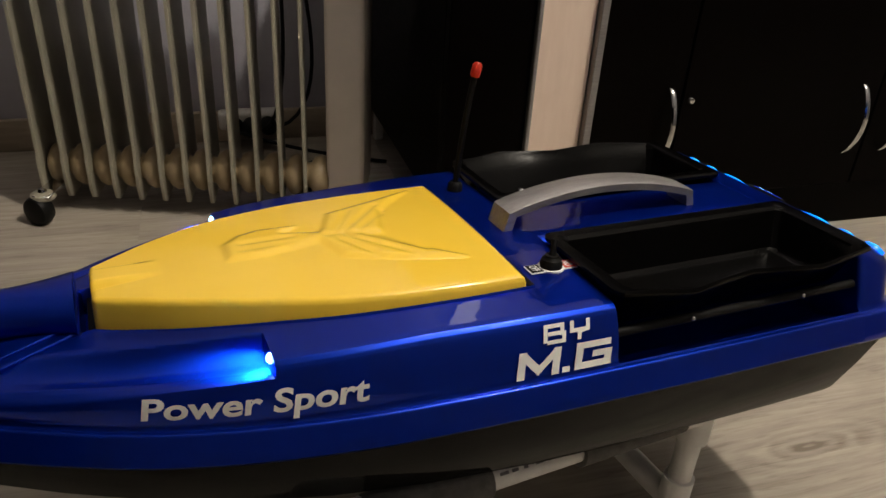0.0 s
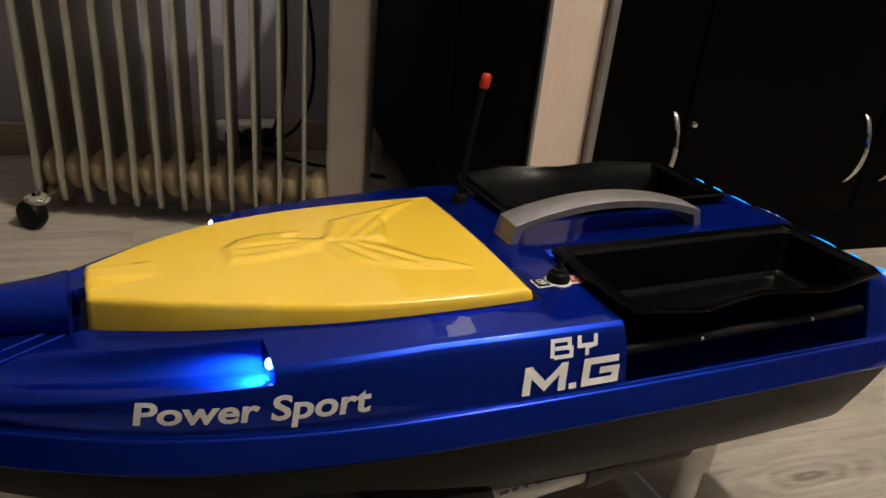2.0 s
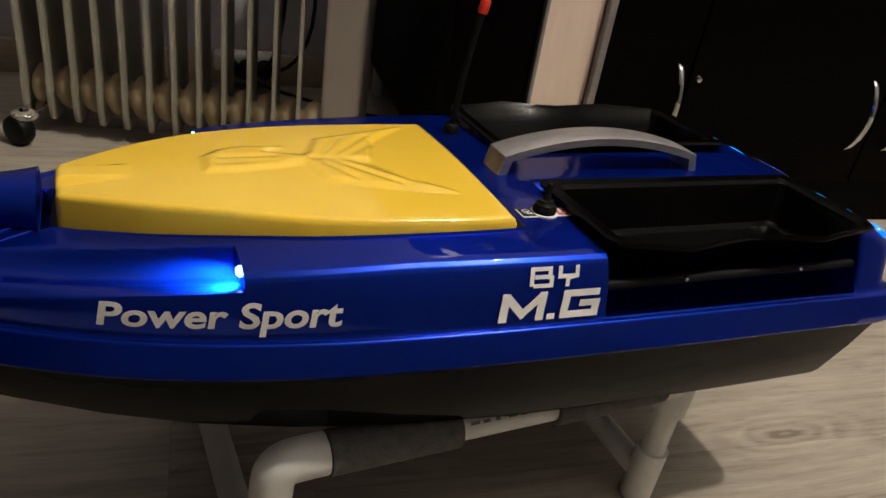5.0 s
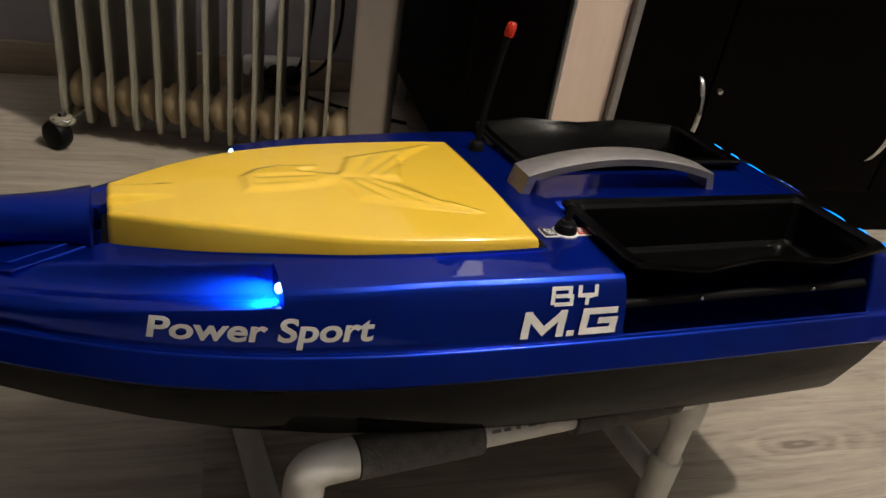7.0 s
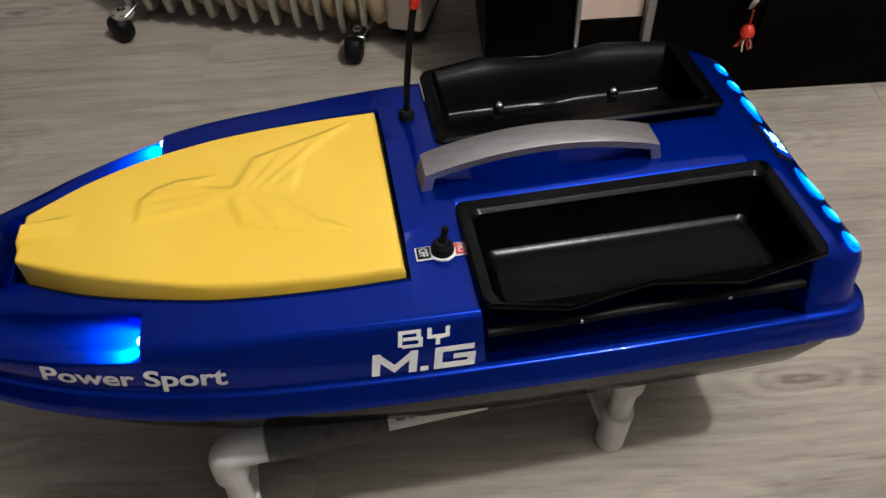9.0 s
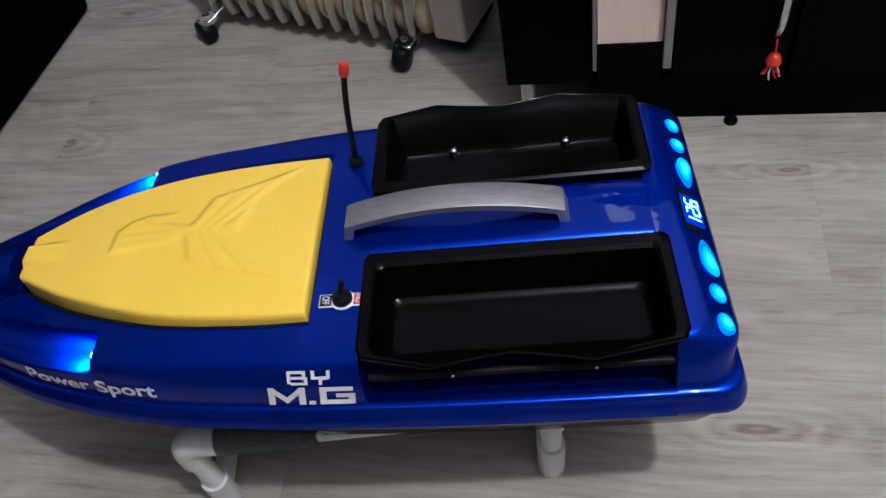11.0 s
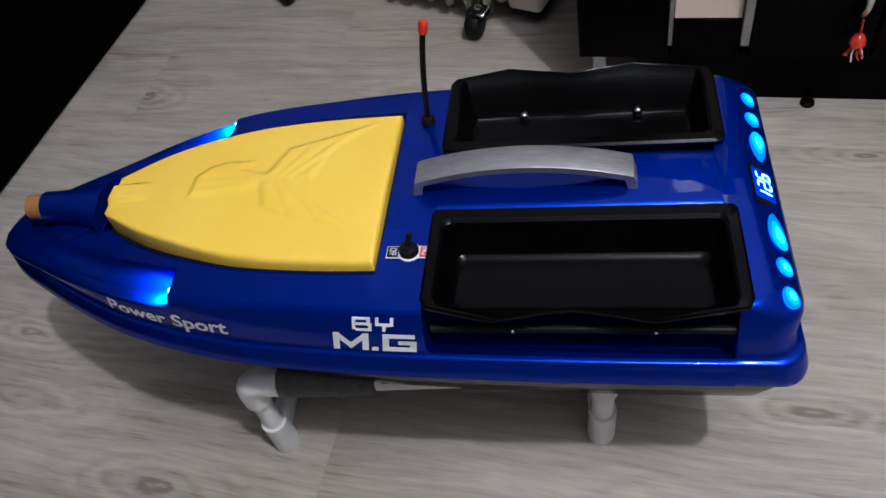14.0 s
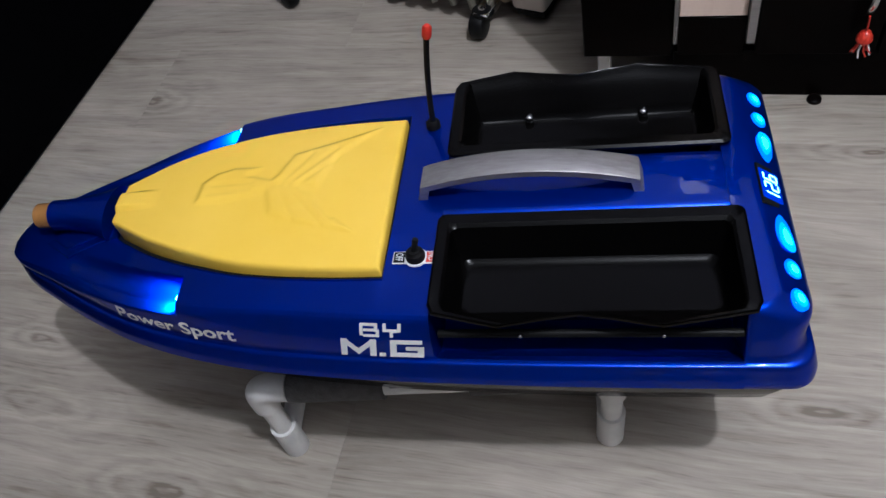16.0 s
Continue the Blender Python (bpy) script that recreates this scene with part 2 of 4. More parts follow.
def rings(loops, close=True, caps=True):
    """A skin over loops of equal length."""
    bm = bmesh.new()
    vs = [[bm.verts.new(p) for p in loop] for loop in loops]
    n = len(loops[0])
    for a, b in zip(vs, vs[1:]):
        for i in range(n if close else n - 1):
            j = (i + 1) % n
            bm.faces.new((a[i], a[j], b[j], b[i]))
    if caps:
        for loop in (vs[0], vs[-1]):
            bm.faces.new(loop)
    return bm


def tube(path, radius, n=20, caps=True):
    """A round bar along points; radius: one number or one a point."""
    pts = [Vector(p) for p in path]
    rad = radius if isinstance(radius, (list, tuple)) else [radius] * len(pts)
    loops, up = [], None
    for i, p in enumerate(pts):
        d = (pts[min(i + 1, len(pts) - 1)] - pts[max(i - 1, 0)]).normalized()
        if up is None:
            up = d.orthogonal().normalized()
        up = (up - d * up.dot(d)).normalized()
        side = d.cross(up)
        loops.append([p + rad[i] * (math.cos(2 * math.pi * k / n) * up + math.sin(2 * math.pi * k / n) * side) for k in range(n)])
    return rings(loops, True, caps)


def arc(a, b, c, n=8):
    """Points of a smooth bend from a to c that leans to b."""
    a, b, c = Vector(a), Vector(b), Vector(c)
    return [(1 - t) ** 2 * a + 2 * t * (1 - t) * b + t * t * c for t in (i / n for i in range(n + 1))]


def lathe(profile, n=24):
    """Turn (radius, height) pairs round z."""
    return rings([[(r * math.cos(2 * math.pi * k / n), r * math.sin(2 * math.pi * k / n), z) for k in range(n)] for r, z in profile])


def moved(bm, m):
    bmesh.ops.transform(bm, matrix=m, verts=bm.verts)
    return bm


def lerp(x, xs, ys):
    return float(np.interp(x, xs, ys))


def smooth(x, xs, ys):
    """A soft curve through pairs (monotone cubic)."""
    xs, ys = np.array(xs, float), np.array(ys, float)
    d = np.diff(ys) / np.diff(xs)
    m = np.concatenate([[d[0]], [0 if a * b <= 0 else 2 * a * b / (a + b) for a, b in zip(d, d[1:])], [d[-1]]])
    x = min(max(x, xs[0]), xs[-1])
    i = int(min(np.searchsorted(xs, x, "right") - 1, len(xs) - 2))
    h = xs[i + 1] - xs[i]
    t = (x - xs[i]) / h
    return float((2 * t**3 - 3 * t**2 + 1) * ys[i] + (t**3 - 2 * t**2 + t) * h * m[i] + (3 * t**2 - 2 * t**3) * ys[i + 1] + (t**3 - t**2) * h * m[i + 1])


# ---- the room ----
ROOM = pose(0, 0, 0, 0, 0, -10.5)


def structure(name, bm, mat, label, m=ROOM, category=""):
    ob = part(name, bm, mat)
    ob.matrix_world = m
    return tagged(ob, label, category or name.split("_")[0], "", "structure")


structure("wall_north", box(-2.1, 2.2, 0.95, 1.05, -0.02, 2.5), WALL, "lilac grey painted wall behind the radiator")
# unseen wall, set close to give the boat's near side a dark reflection
structure("wall_south", box(-2.1, 2.2, -0.95, -0.85, -0.02, 2.5), PLAIN, "plain dark unseen wall added to close the room")
structure("wall_west", box(-2.2, -2.1, -0.95, 1.05, -0.02, 2.5), PLAIN, "plain dark unseen wall added to close the room")
# unseen too; its dark paint keeps the stern side and rim dark
structure("wall_east", box(2.2, 2.3, -0.95, 1.05, -0.02, 2.5), PLAIN, "plain dark unseen wall added to close the room")
structure("ceiling", box(-2.2, 2.3, -0.95, 1.05, 2.5, 2.6), CEIL, "white painted ceiling")
structure("baseboard", box(-2.1, 2.2, 0.935, 0.949, 0.0, 0.06, 0.003), SKIRT, "brown wood-effect baseboard along the wall")
floor = structure("floor", box(-2.1, 2.2, -0.85, 0.95, -0.03, -0.009), SKIRT, "grey-beige oak laminate floor")
OAK.node_tree.nodes["floor_coordinates"].object = floor

# ---- the bait boat: bow to -x, stern to +x, resting on its pipe stand ----
boat = thing("bait_boat", "glossy blue bait boat with yellow hatch on a pipe stand", "boat", pose(-0.1235, -0.0027, 0.2861, -3, 1.5, -3) @ Matrix.Translation((0.124, 0, -0.27)))
HEEL = boat.matrix_world.copy()


def beam(x):
    return smooth(x, [-0.546, -0.539, -0.52, -0.486, -0.44, -0.37, -0.3, -0.22, -0.1, 0.05, 0.178, 0.203, 0.2125], [0.005, 0.02, 0.04, 0.06, 0.085, 0.116, 0.136, 0.15, 0.159, 0.162, 0.16, 0.159, 0.158])


def rim(x):
    return smooth(x, [-0.546, -0.4, -0.3, -0.2, -0.1, 0.05, 0.19], [0.194, 0.196, 0.199, 0.203, 0.205, 0.204, 0.2])


def lip(x):
    """Height of the rim's upright face."""
    return smooth(x, [-0.546, -0.1, 0.05, 0.2], [0.0215, 0.0225, 0.0235, 0.024])


def deck_z(x):
    return smooth(x, [-0.546, -0.536, -0.48, -0.42, -0.36, -0.28, -0.2, -0.1, 0.12, 0.172, 0.184, 0.198, 0.208, 0.2125], [0.217, 0.224, 0.236, 0.247, 0.2565, 0.2655, 0.2695, 0.2715, 0.2725, 0.271, 0.265, 0.251, 0.238, 0.232])


def shoulder(x):
    return beam(x) - smooth(x, [-0.546, -0.5, -0.4, -0.3, -0.2, 0.18, 0.2125], [0.002, 0.012, 0.02, 0.021, 0.0265, 0.026, 0.016])


def hatch_w(x):
    return smooth(x, [-0.3995, -0.398, -0.394, -0.382, -0.35, -0.3, -0.25, -0.2, -0.15, -0.124], [0.022, 0.0245, 0.027, 0.034, 0.051, 0.07, 0.083, 0.089, 0.0915, 0.0917])


def scoop(x):
    return smooth(x, [-0.475, -0.43, -0.37, -0.3065], [0, 0.006, 0.0135, 0.017]) if x < -0.306 else 0.0


def side_line(x):
    """The topside from its foot by the rim to the shoulder."""
    w, z0, zt, s = beam(x), rim(x), deck_z(x), shoulder(x)
    f = min(1.0, w / 0.06)
    return (w - 0.012 * f, z0 + (lip(x) + 0.0035) * f), (s + 0.0045 * f, zt - 0.008 * f)


def swell(x, t):
    """How far the topside bows out at share t of its height."""
    return 0.0072 * min(1.0, beam(x) / 0.06) * t * (1 - t)


def fill(points, n):
    """n points along each leg of a line, its corners kept."""
    out = []
    for a, c in zip(points, points[1:]):
        out += [(a[0] + (c[0] - a[0]) * k / n, a[1] + (c[1] - a[1]) * k / n) for k in range(n)]
    return out


def deck_section(x, bay, pocket):
    w, z0, zt, s = beam(x), rim(x), deck_z(x), shoulder(x)
    f = min(1.0, w / 0.06)
    rail = [(w - 0.0112 * f, z0 + lip(x) + 0.0012), (w - 0.0102 * f, z0 + lip(x) + 0.0002), (w - 0.0085 * f, z0 + lip(x)), (w - 0.0073 * f, z0 + lip(x) - 0.0005), (w - 0.0064 * f, z0 + lip(x) - 0.0018), (w - 0.0057 * f, z0 + lip(x) - 0.0045), (w - 0.0034 * f, z0 + 0.0135), (w - 0.0013 * f, z0 + 0.008), (w - 0.0002 * f, z0 + 0.0035), (w - 0.003 * f, z0)]
    t = z0 + lip(x)
    if bay:
        inner = [(0, zt), (0.01, zt), (0.018, zt), (0.026, zt), (0.031, zt - 0.001)]
        corners = [(0.036, zt - 0.006), (0.04, t - 0.014), (0.12, t - 0.016), (0.132, t - 0.0125), (0.1385, t - 0.0075), (0.1435, t - 0.003), (w - 0.012, t + 0.0008)]
        return inner + fill(corners, 7) + [corners[-1]] + rail
    crown = lambda y: zt - 0.003 * (y / max(s, 0.01)) ** 2
    if pocket:
        h = hatch_w(min(max(x, -0.3995), -0.124)) + 0.005
        low = zt - 0.02
        inner = [(0, low), (h - 0.004, low), (h - 0.001, low + 0.002), (h, zt - 0.003), (h + 0.002, zt)]
    else:
        h = min(0.05, s * 0.4)
        inner = [(0, zt), (h * 0.5, crown(h * 0.5)), (h * 0.7, crown(h * 0.7)), (h * 0.9, crown(h * 0.9)), (h, crown(h))]
    y4 = inner[-1][0] + 0.001
    foot, top = side_line(x)
    bend = [(s - 0.004 * f, crown(s)), (s, crown(s) - 0.0006 * f), (s + 0.003 * f, crown(s) - 0.003 * f), top]
    tall = math.hypot(top[0] - foot[0], top[1] - foot[1])
    out = ((top[1] - foot[1]) / tall, (foot[0] - top[0]) / tall)
    side = [(y + out[0] * swell(x, k / 14), z + out[1] * swell(x, k / 14)) for k, (y, z) in enumerate(fill([top, foot], 14))]
    line = fill([(y4, crown(y4)), bend[0]], 16) + fill(bend, 4) + side + [foot]
    k = scoop(x)
    if k > 0:
        # a half-round channel along the shoulder
        gone, at = 0.0, []
        for p, q in zip([line[0]] + line, line):
            gone += math.hypot(q[0] - p[0], q[1] - p[1])
            at.append(gone)
        mid = max(at[16] - 0.005, 0.008)
        r = min(0.02, mid - 0.0005)
        line = [(y - 0.5 * k * max(0, 1 - ((t - mid) / r) ** 2) ** 1.2, z - 0.85 * k * max(0, 1 - ((t - mid) / r) ** 2) ** 1.2) for (y, z), t in zip(line, at)]
    return inner + line + rail


def both_sides(x, half):
    return [(x, -y, z) for y, z in reversed(half[1:])] + [(x, y, z) for y, z in half]


xs = [-0.546, -0.544, -0.54, -0.534, -0.522, -0.505, -0.48, -0.46, -0.44, -0.425, -0.4085]
stations = [(x, False, False) for x in xs]
stations += [(x, False, True) for x in [-0.4065] + [-0.4 + 0.011 * i for i in range(8)] + [-0.3065, -0.3054] + [-0.29 + 0.0146 * i for i in range(12)] + [-0.1212]]
stations += [(x, False, False) for x in (-0.1202, -0.1, -0.09, -0.0795)]
stations += [(x, True, False) for x in [-0.0775] + [-0.055 + 0.026 * i for i in range(9)] + [0.1585]]
skin = rings([both_sides(x, deck_section(x, b, p)) for x, b, p in stations], False, False)
skin.verts.ensure_lookup_table()
skin.faces.new(skin.verts[: len(both_sides(0, deck_section(-0.546, False, False)))])
deck = part("deck", skin, BLUE, boat, "", 38)
b = deck.modifiers.new("round", "BEVEL")
b.width, b.segments, b.limit_method, b.angle_limit, b.harden_normals = 0.0018, 3, "ANGLE", radians(38), False

# stern block: upright sides, a lamp slope along its top edge, the rim round its foot
def stern_ring(z, w, end, r):
    pts = []
    for k in range(11):
        a = radians(90 * k / 10)
        pts.append((end - r + r * math.sin(a), w - r + r * math.cos(a), z))
    k = 1.0 if z > 0.2265 else 0.02
    half = [(0.1572, w - 0.0035 * k, z), (0.1576, w - 0.0016 * k, z), (0.1592, w - 0.0003 * k, z), (0.162, w, z)] + pts + [(end, (w - r) * k / 5, z) for k in (4, 3, 2, 1, 0)]
    return half + [(x, -y, z) for x, y, z in reversed(half[:-1])]


STERN = [
    (0.1995, 0.1565, 0.2085, 0.021), (0.2003, 0.157, 0.21, 0.022), (0.2039, 0.1598, 0.214, 0.022), (0.2084, 0.1587, 0.2142, 0.022), (0.2139, 0.1566, 0.213, 0.022), (0.2195, 0.1545, 0.2115, 0.022), (0.2223, 0.1537, 0.2105, 0.022), (0.2237, 0.1527, 0.2097, 0.022), (0.2243, 0.151, 0.2085, 0.022), (0.2249, 0.149, 0.2058, 0.023),
    (0.2309, 0.147, 0.2027, 0.024), (0.2425, 0.1437, 0.2045, 0.025), (0.2519, 0.1405, 0.2061, 0.025), (0.2563, 0.139, 0.2055, 0.025), (0.2602, 0.1375, 0.202, 0.025), (0.2657, 0.1355, 0.1925, 0.024), (0.2702, 0.1327, 0.1845, 0.022), (0.2718, 0.129, 0.181, 0.018), (0.2722, 0.123, 0.1765, 0.008),
]
stern = rings([stern_ring(*p) for p in STERN], True, False)
stern.faces.new([stern.verts.new(p) for p in stern_ring(*STERN[-1])])
part("stern_block", stern, BLUE, boat, "", 60)


def chine(x):
    return smooth(x, [-0.54, -0.5, -0.4, -0.3, -0.2, -0.1, 0.0, 0.205], [0.185, 0.172, 0.156, 0.144, 0.137, 0.133, 0.131, 0.127])


def hull_section(x):
    w, z0, zc = beam(x) - 0.003, rim(x), chine(x)
    f = min(1.0, w / 0.08)
    return [(0, zc - 0.022 * f), (w * 0.35, zc - 0.014 * f), (w * 0.62, zc - 0.006 * f), (w * 0.8, zc), (w * 0.82, zc + 0.005 * f), (w * 0.885, (zc + z0) / 2), (w - 0.008 * f, z0 + 0.003)]


hx = [-0.5435, -0.54, -0.535, -0.524, -0.502, -0.47, -0.43, -0.38, -0.33, -0.27, -0.2, -0.12, -0.04, 0.05, 0.11, 0.15, 0.178]
loops = [both_sides(x, hull_section(x)) for x in hx]
end = [(0.207 - (0.2 - z) * 0.3, y, z) for (x, y, z) in both_sides(0.203, hull_section(0.203))]
part("hull", rings(loops + [end], False, True), HULL, boat, "", 30)

# hatch cover: crowned, with a bird embossed in its top
BIRD = [
    [(-0.247, 0.007), (-0.238, 0.019), (-0.227, 0.046), (-0.19, 0.06), (-0.147, 0.078), (-0.17, 0.056), (-0.185, 0.041), (-0.196, 0.002)],
    [(-0.247, 0.005), (-0.236, -0.029), (-0.212, -0.039), (-0.181, -0.047), (-0.152, -0.053), (-0.178, -0.032), (-0.199, -0.008), (-0.216, 0.006)],
    [(-0.312, -0.012), (-0.312, 0.012), (-0.3, 0.024), (-0.284, 0.03), (-0.256, 0.03), (-0.268, 0.019), (-0.24, 0.012), (-0.238, 0.003), (-0.262, -0.006), (-0.29, -0.012)],
]
QUILLS = [[(-0.232, 0.008), (-0.209, 0.047)], [(-0.226, 0.006), (-0.186, 0.051)], [(-0.216, 0.004), (-0.182, 0.04)], [(-0.232, -0.002), (-0.212, -0.037)], [(-0.224, 0.0), (-0.184, -0.044)], [(-0.214, 0.002), (-0.176, -0.036)], [(-0.3, 0.008), (-0.262, 0.01)], [(-0.302, -0.002), (-0.262, 0.002)]]


def near_line(p, a, c):
    t = min(1, max(0, (p - a).dot(c - a) / (c - a).length_squared))
    return (p - a - (c - a) * t).length


def emboss(x, y):
    p, h = Vector((x, y)), 0.0
    for shape in BIRD:
        pts = [Vector(q) for q in shape]
        inside, d = False, 1.0
        for a, c in zip(pts, pts[1:] + pts[:1]):
            d = min(d, near_line(p, a, c))
            if (a.y > y) != (c.y > y) and x < (c.x - a.x) * (y - a.y) / (c.y - a.y) + a.x:
                inside = not inside
        s = d if inside else -d
        t = min(1, max(0, (s + 0.003) / 0.0075))
        h = max(h, 0.0023 * t * t * (3 - 2 * t))
    q = min(near_line(p, Vector(a), Vector(c)) for a, c in QUILLS)
    if h > 0:
        h -= 0.001 * math.exp(-((q / 0.0028) ** 2))
    nose = 0.005 * smooth(x, [-0.4, -0.385, -0.355], [1, 0.75, 0]) * smooth(abs(y), [0, 0.007, 0.0125], [1, 1, 0])
    return h + nose


def hatch_mesh():
    nx, ny = 170, 110
    x0, x1 = -0.3995, -0.124
    loops = []
    for i in range(nx + 1):
        # closer rows at both ends, for the rounded rim
        t = i / nx
        t = t - 0.06 * math.sin(2 * math.pi * t)
        x = x0 + (x1 - x0) * t
        w = hatch_w(x)
        row = []
        for j in range(ny + 1):
            v = -1 + 2 * j / ny
            v = math.copysign(abs(v) ** 0.75, v)
            y = w * v
            edge = min(w - abs(y), x - x0 + 0.0005, x1 - x)
            r = 0.0042
            drop = 0 if edge >= r else r - math.sqrt(max(0.0, r * r - (r - edge) ** 2))
            z = 0.2742 + 0.0035 * (1 - (y / 0.093) ** 2) * smooth(x, [-0.3995, -0.3, -0.124], [0.2, 1, 0.8]) + smooth(x, [-0.3995, -0.36, -0.3, -0.124], [-0.006, -0.003, -0.0005, 0.0005])
            row.append((x, y, z - drop + emboss(x, y) * (1 if x < -0.35 else min(1, edge / 0.012))))
        loops.append(row)
    bm = rings(loops, False, False)
    rimloop = [loops[i][0] for i in range(nx + 1)] + [loops[nx][j] for j in range(1, ny + 1)] + [loops[i][ny] for i in range(nx - 1, -1, -1)] + [loops[0][j] for j in range(ny - 1, 0, -1)]
    skirt = rings([rimloop, [(x, y, deck_z(x) - 0.012) for x, y, z in rimloop]], True, False)
    return join(bm, skirt)


part("hatch", hatch_mesh(), YELLOW, boat, "glossy yellow hatch cover with an embossed bird", 60)

def gasket_mesh():
    """A soft black strip in the slot round the hatch cover."""
    xs = [-0.3995 + 0.2755 * i / 60 for i in range(61)]
    loops = []
    for grow, drop in ((-0.004, 0.0185), (0.0044, 0.0185), (0.0044, 0.007), (-0.004, 0.007)):
        half = [(x - grow if i == 0 else min(x + grow, -0.1216) if i == 60 else x, hatch_w(x) + grow, deck_z(x) - drop) for i, x in enumerate(xs)]
        loops.append(half + [(x, -y, z) for x, y, z in reversed(half)])
    return rings(loops + loops[:1], True, False)


part("gasket", gasket_mesh(), RUBBER, boat, "black rubber gasket round the hatch")

# bow cowl and water nozzle
cowl = []
for i in range(13):
    t = i / 12
    x = -0.476 + 0.0665 * t
    r, zc = 0.0155 + 0.0025 * t * t, 0.2545 + 0.0005 * t
    wide = 1 + 0.8 * t * t
    cowl.append([(x, r * wide * math.cos(a), zc + r * 0.98 * math.sin(a)) for a in (2 * math.pi * k / 28 for k in range(28))])
part("bow_cowl", rings(cowl), BLUE, boat, "", 50)
part("nozzle", tube([(-0.484, 0, 0.2545), (-0.4845, 0, 0.2545), (-0.494, 0, 0.2545), (-0.495, 0, 0.2545), (-0.494, 0, 0.2545), (-0.471, 0, 0.2545), (-0.44, 0, 0.2545)], [0.0001, 0.0095, 0.0098, 0.011, 0.0125, 0.0125, 0.0125], 28), COPPER, boat, "orange tube end in the bow", 50)

# low stepped facets beside the cowl
for side in (-1, 1):
    for height, outline in ((0.0012, ((-0.49, 0.0195), (-0.4535, 0.0425), (-0.411, 0.0295), (-0.411, 0.012), (-0.478, 0.012))), (0.0026, ((-0.482, 0.0165), (-0.4555, 0.034), (-0.411, 0.0205), (-0.411, 0.011), (-0.474, 0.011)))):
        top = [(x, side * y, deck_z(x) - 0.003 * (y / shoulder(x)) ** 2 + height) for x, y in outline]
        part("bow_facet", rings([[(x, y, z - 0.006) for x, y, z in top], [(x, y, z - 0.0006) for x, y, z in top], [(x + (-0.44 - x) * 0.03, y - side * 0.0008, z) for x, y, z in top]]), BLUE, boat, "", 25)

# carrying handle: a flat bowed strip on two feet
def handle_mesh():
    outer = []
    for i in range(33):
        u = -1 + i / 16
        outer.append((0.0905 * u, 0.302 - 0.0135 * u * u))
    loops = []
    path = [(-0.0955, 0.27)] + [(x, z) for x, z in outer] + [(0.0955, 0.27)]
    for i, (x, z) in enumerate(path):
        k = min(i, len(path) - 1 - i)
        th = 0.0034 if k > 1 else 0.0044
        ax, az = path[max(i - 1, 0)], path[min(i + 1, len(path) - 1)]
        d = Vector((az[0] - ax[0], az[1] - ax[1])).normalized()
        n = Vector((-d.y, d.x))
        hw = 0.0135
        loops.append([(x + n.x * th * s, y, z + n.y * th * s) for y, s in ((-hw, -0.9), (-hw, 0.8), (-hw + 0.0015, 1), (hw - 0.0015, 1), (hw, 0.8), (hw, -0.9))])
    return rings(loops)


part("carrying_handle", moved(handle_mesh(), pose(-0.0045, -0.0005, -0.0038) @ Matrix.Diagonal((0.978, 1, 1, 1))), STEEL, boat, "brushed metal bow handle", 40)

# bait trays: a tapered tub with a zigzag outer lip; outer lip towards -y, the far one mirrored
TX0, TX1 = -0.0795, 0.1665


def tray_ring(inset, z, outer_in, zig):
    x0, x1, yi, yo = TX0 + inset, TX1 - inset, -0.0365 - 1.25 * inset, -0.138 + outer_in
    pts = []
    c = 0.007
    def corner(cx, cy, a0):
        return [(cx + c * math.cos(radians(a0 + 22.5 * k)), cy + c * math.sin(radians(a0 + 22.5 * k))) for k in range(5)]
    pts += corner(x1 - c, yi - c, 0)[::-1]
    pts = corner(x0 + c, yi - c, 90)[::-1] + pts
    pts += [(x1, yo + 0.008), (x1 - 0.004, yo)]
    span = x1 - x0
    for t, out in ((0.715, 1.0), (0.59, 0.5), (0.475, 0.12), (0.35, 0.5), (0.225, 1.0)):
        pts.append((x0 + span * t, yo - 0.012 * out * zig))
    pts += [(x0 + 0.004, yo), (x0, yo + 0.008)]
    return [(x, y, z) for x, y in pts]


def tray_mesh():
    prof = [(0.003, 0.273, 0.003, 1.0), (0.0, 0.2745, 0.0, 1.0), (0.0, 0.277, 0.0, 1.0), (0.002, 0.2785, 0.0008, 1.0), (0.009, 0.278, 0.0018, 1.0), (0.0115, 0.2755, 0.003, 0.95), (0.0122, 0.2722, 0.0057, 0.7), (0.014, 0.263, 0.011, 0.42), (0.0175, 0.248, 0.018, 0.1), (0.0185, 0.2445, 0.02, 0.05), (0.021, 0.242, 0.0225, 0.0), (0.024, 0.241, 0.027, 0.0)]
    loops = [tray_ring(*p) for p in prof]
    bm = rings(loops, True, False)
    bm.faces.new([bm.verts.new(p) for p in loops[-1]])
    under = [(0.003, 0.273, 0.003, 1.0), (0.0105, 0.261, 0.009, 0.6), (0.0145, 0.242, 0.017, 0.05), (0.02, 0.238, 0.022, 0.0)]
    lo = [tray_ring(*p) for p in under]
    join(bm, rings(lo, True, False))
    bm.faces.new([bm.verts.new(p) for p in lo[-1]])
    return bm


def screw(at, m):
    bm = lathe([(0.0001, 0.0034), (0.002, 0.0031), (0.0036, 0.0018), (0.004, 0.0), (0.004, -0.002)], 16)
    return moved(bm, Matrix.Translation(at) @ m)


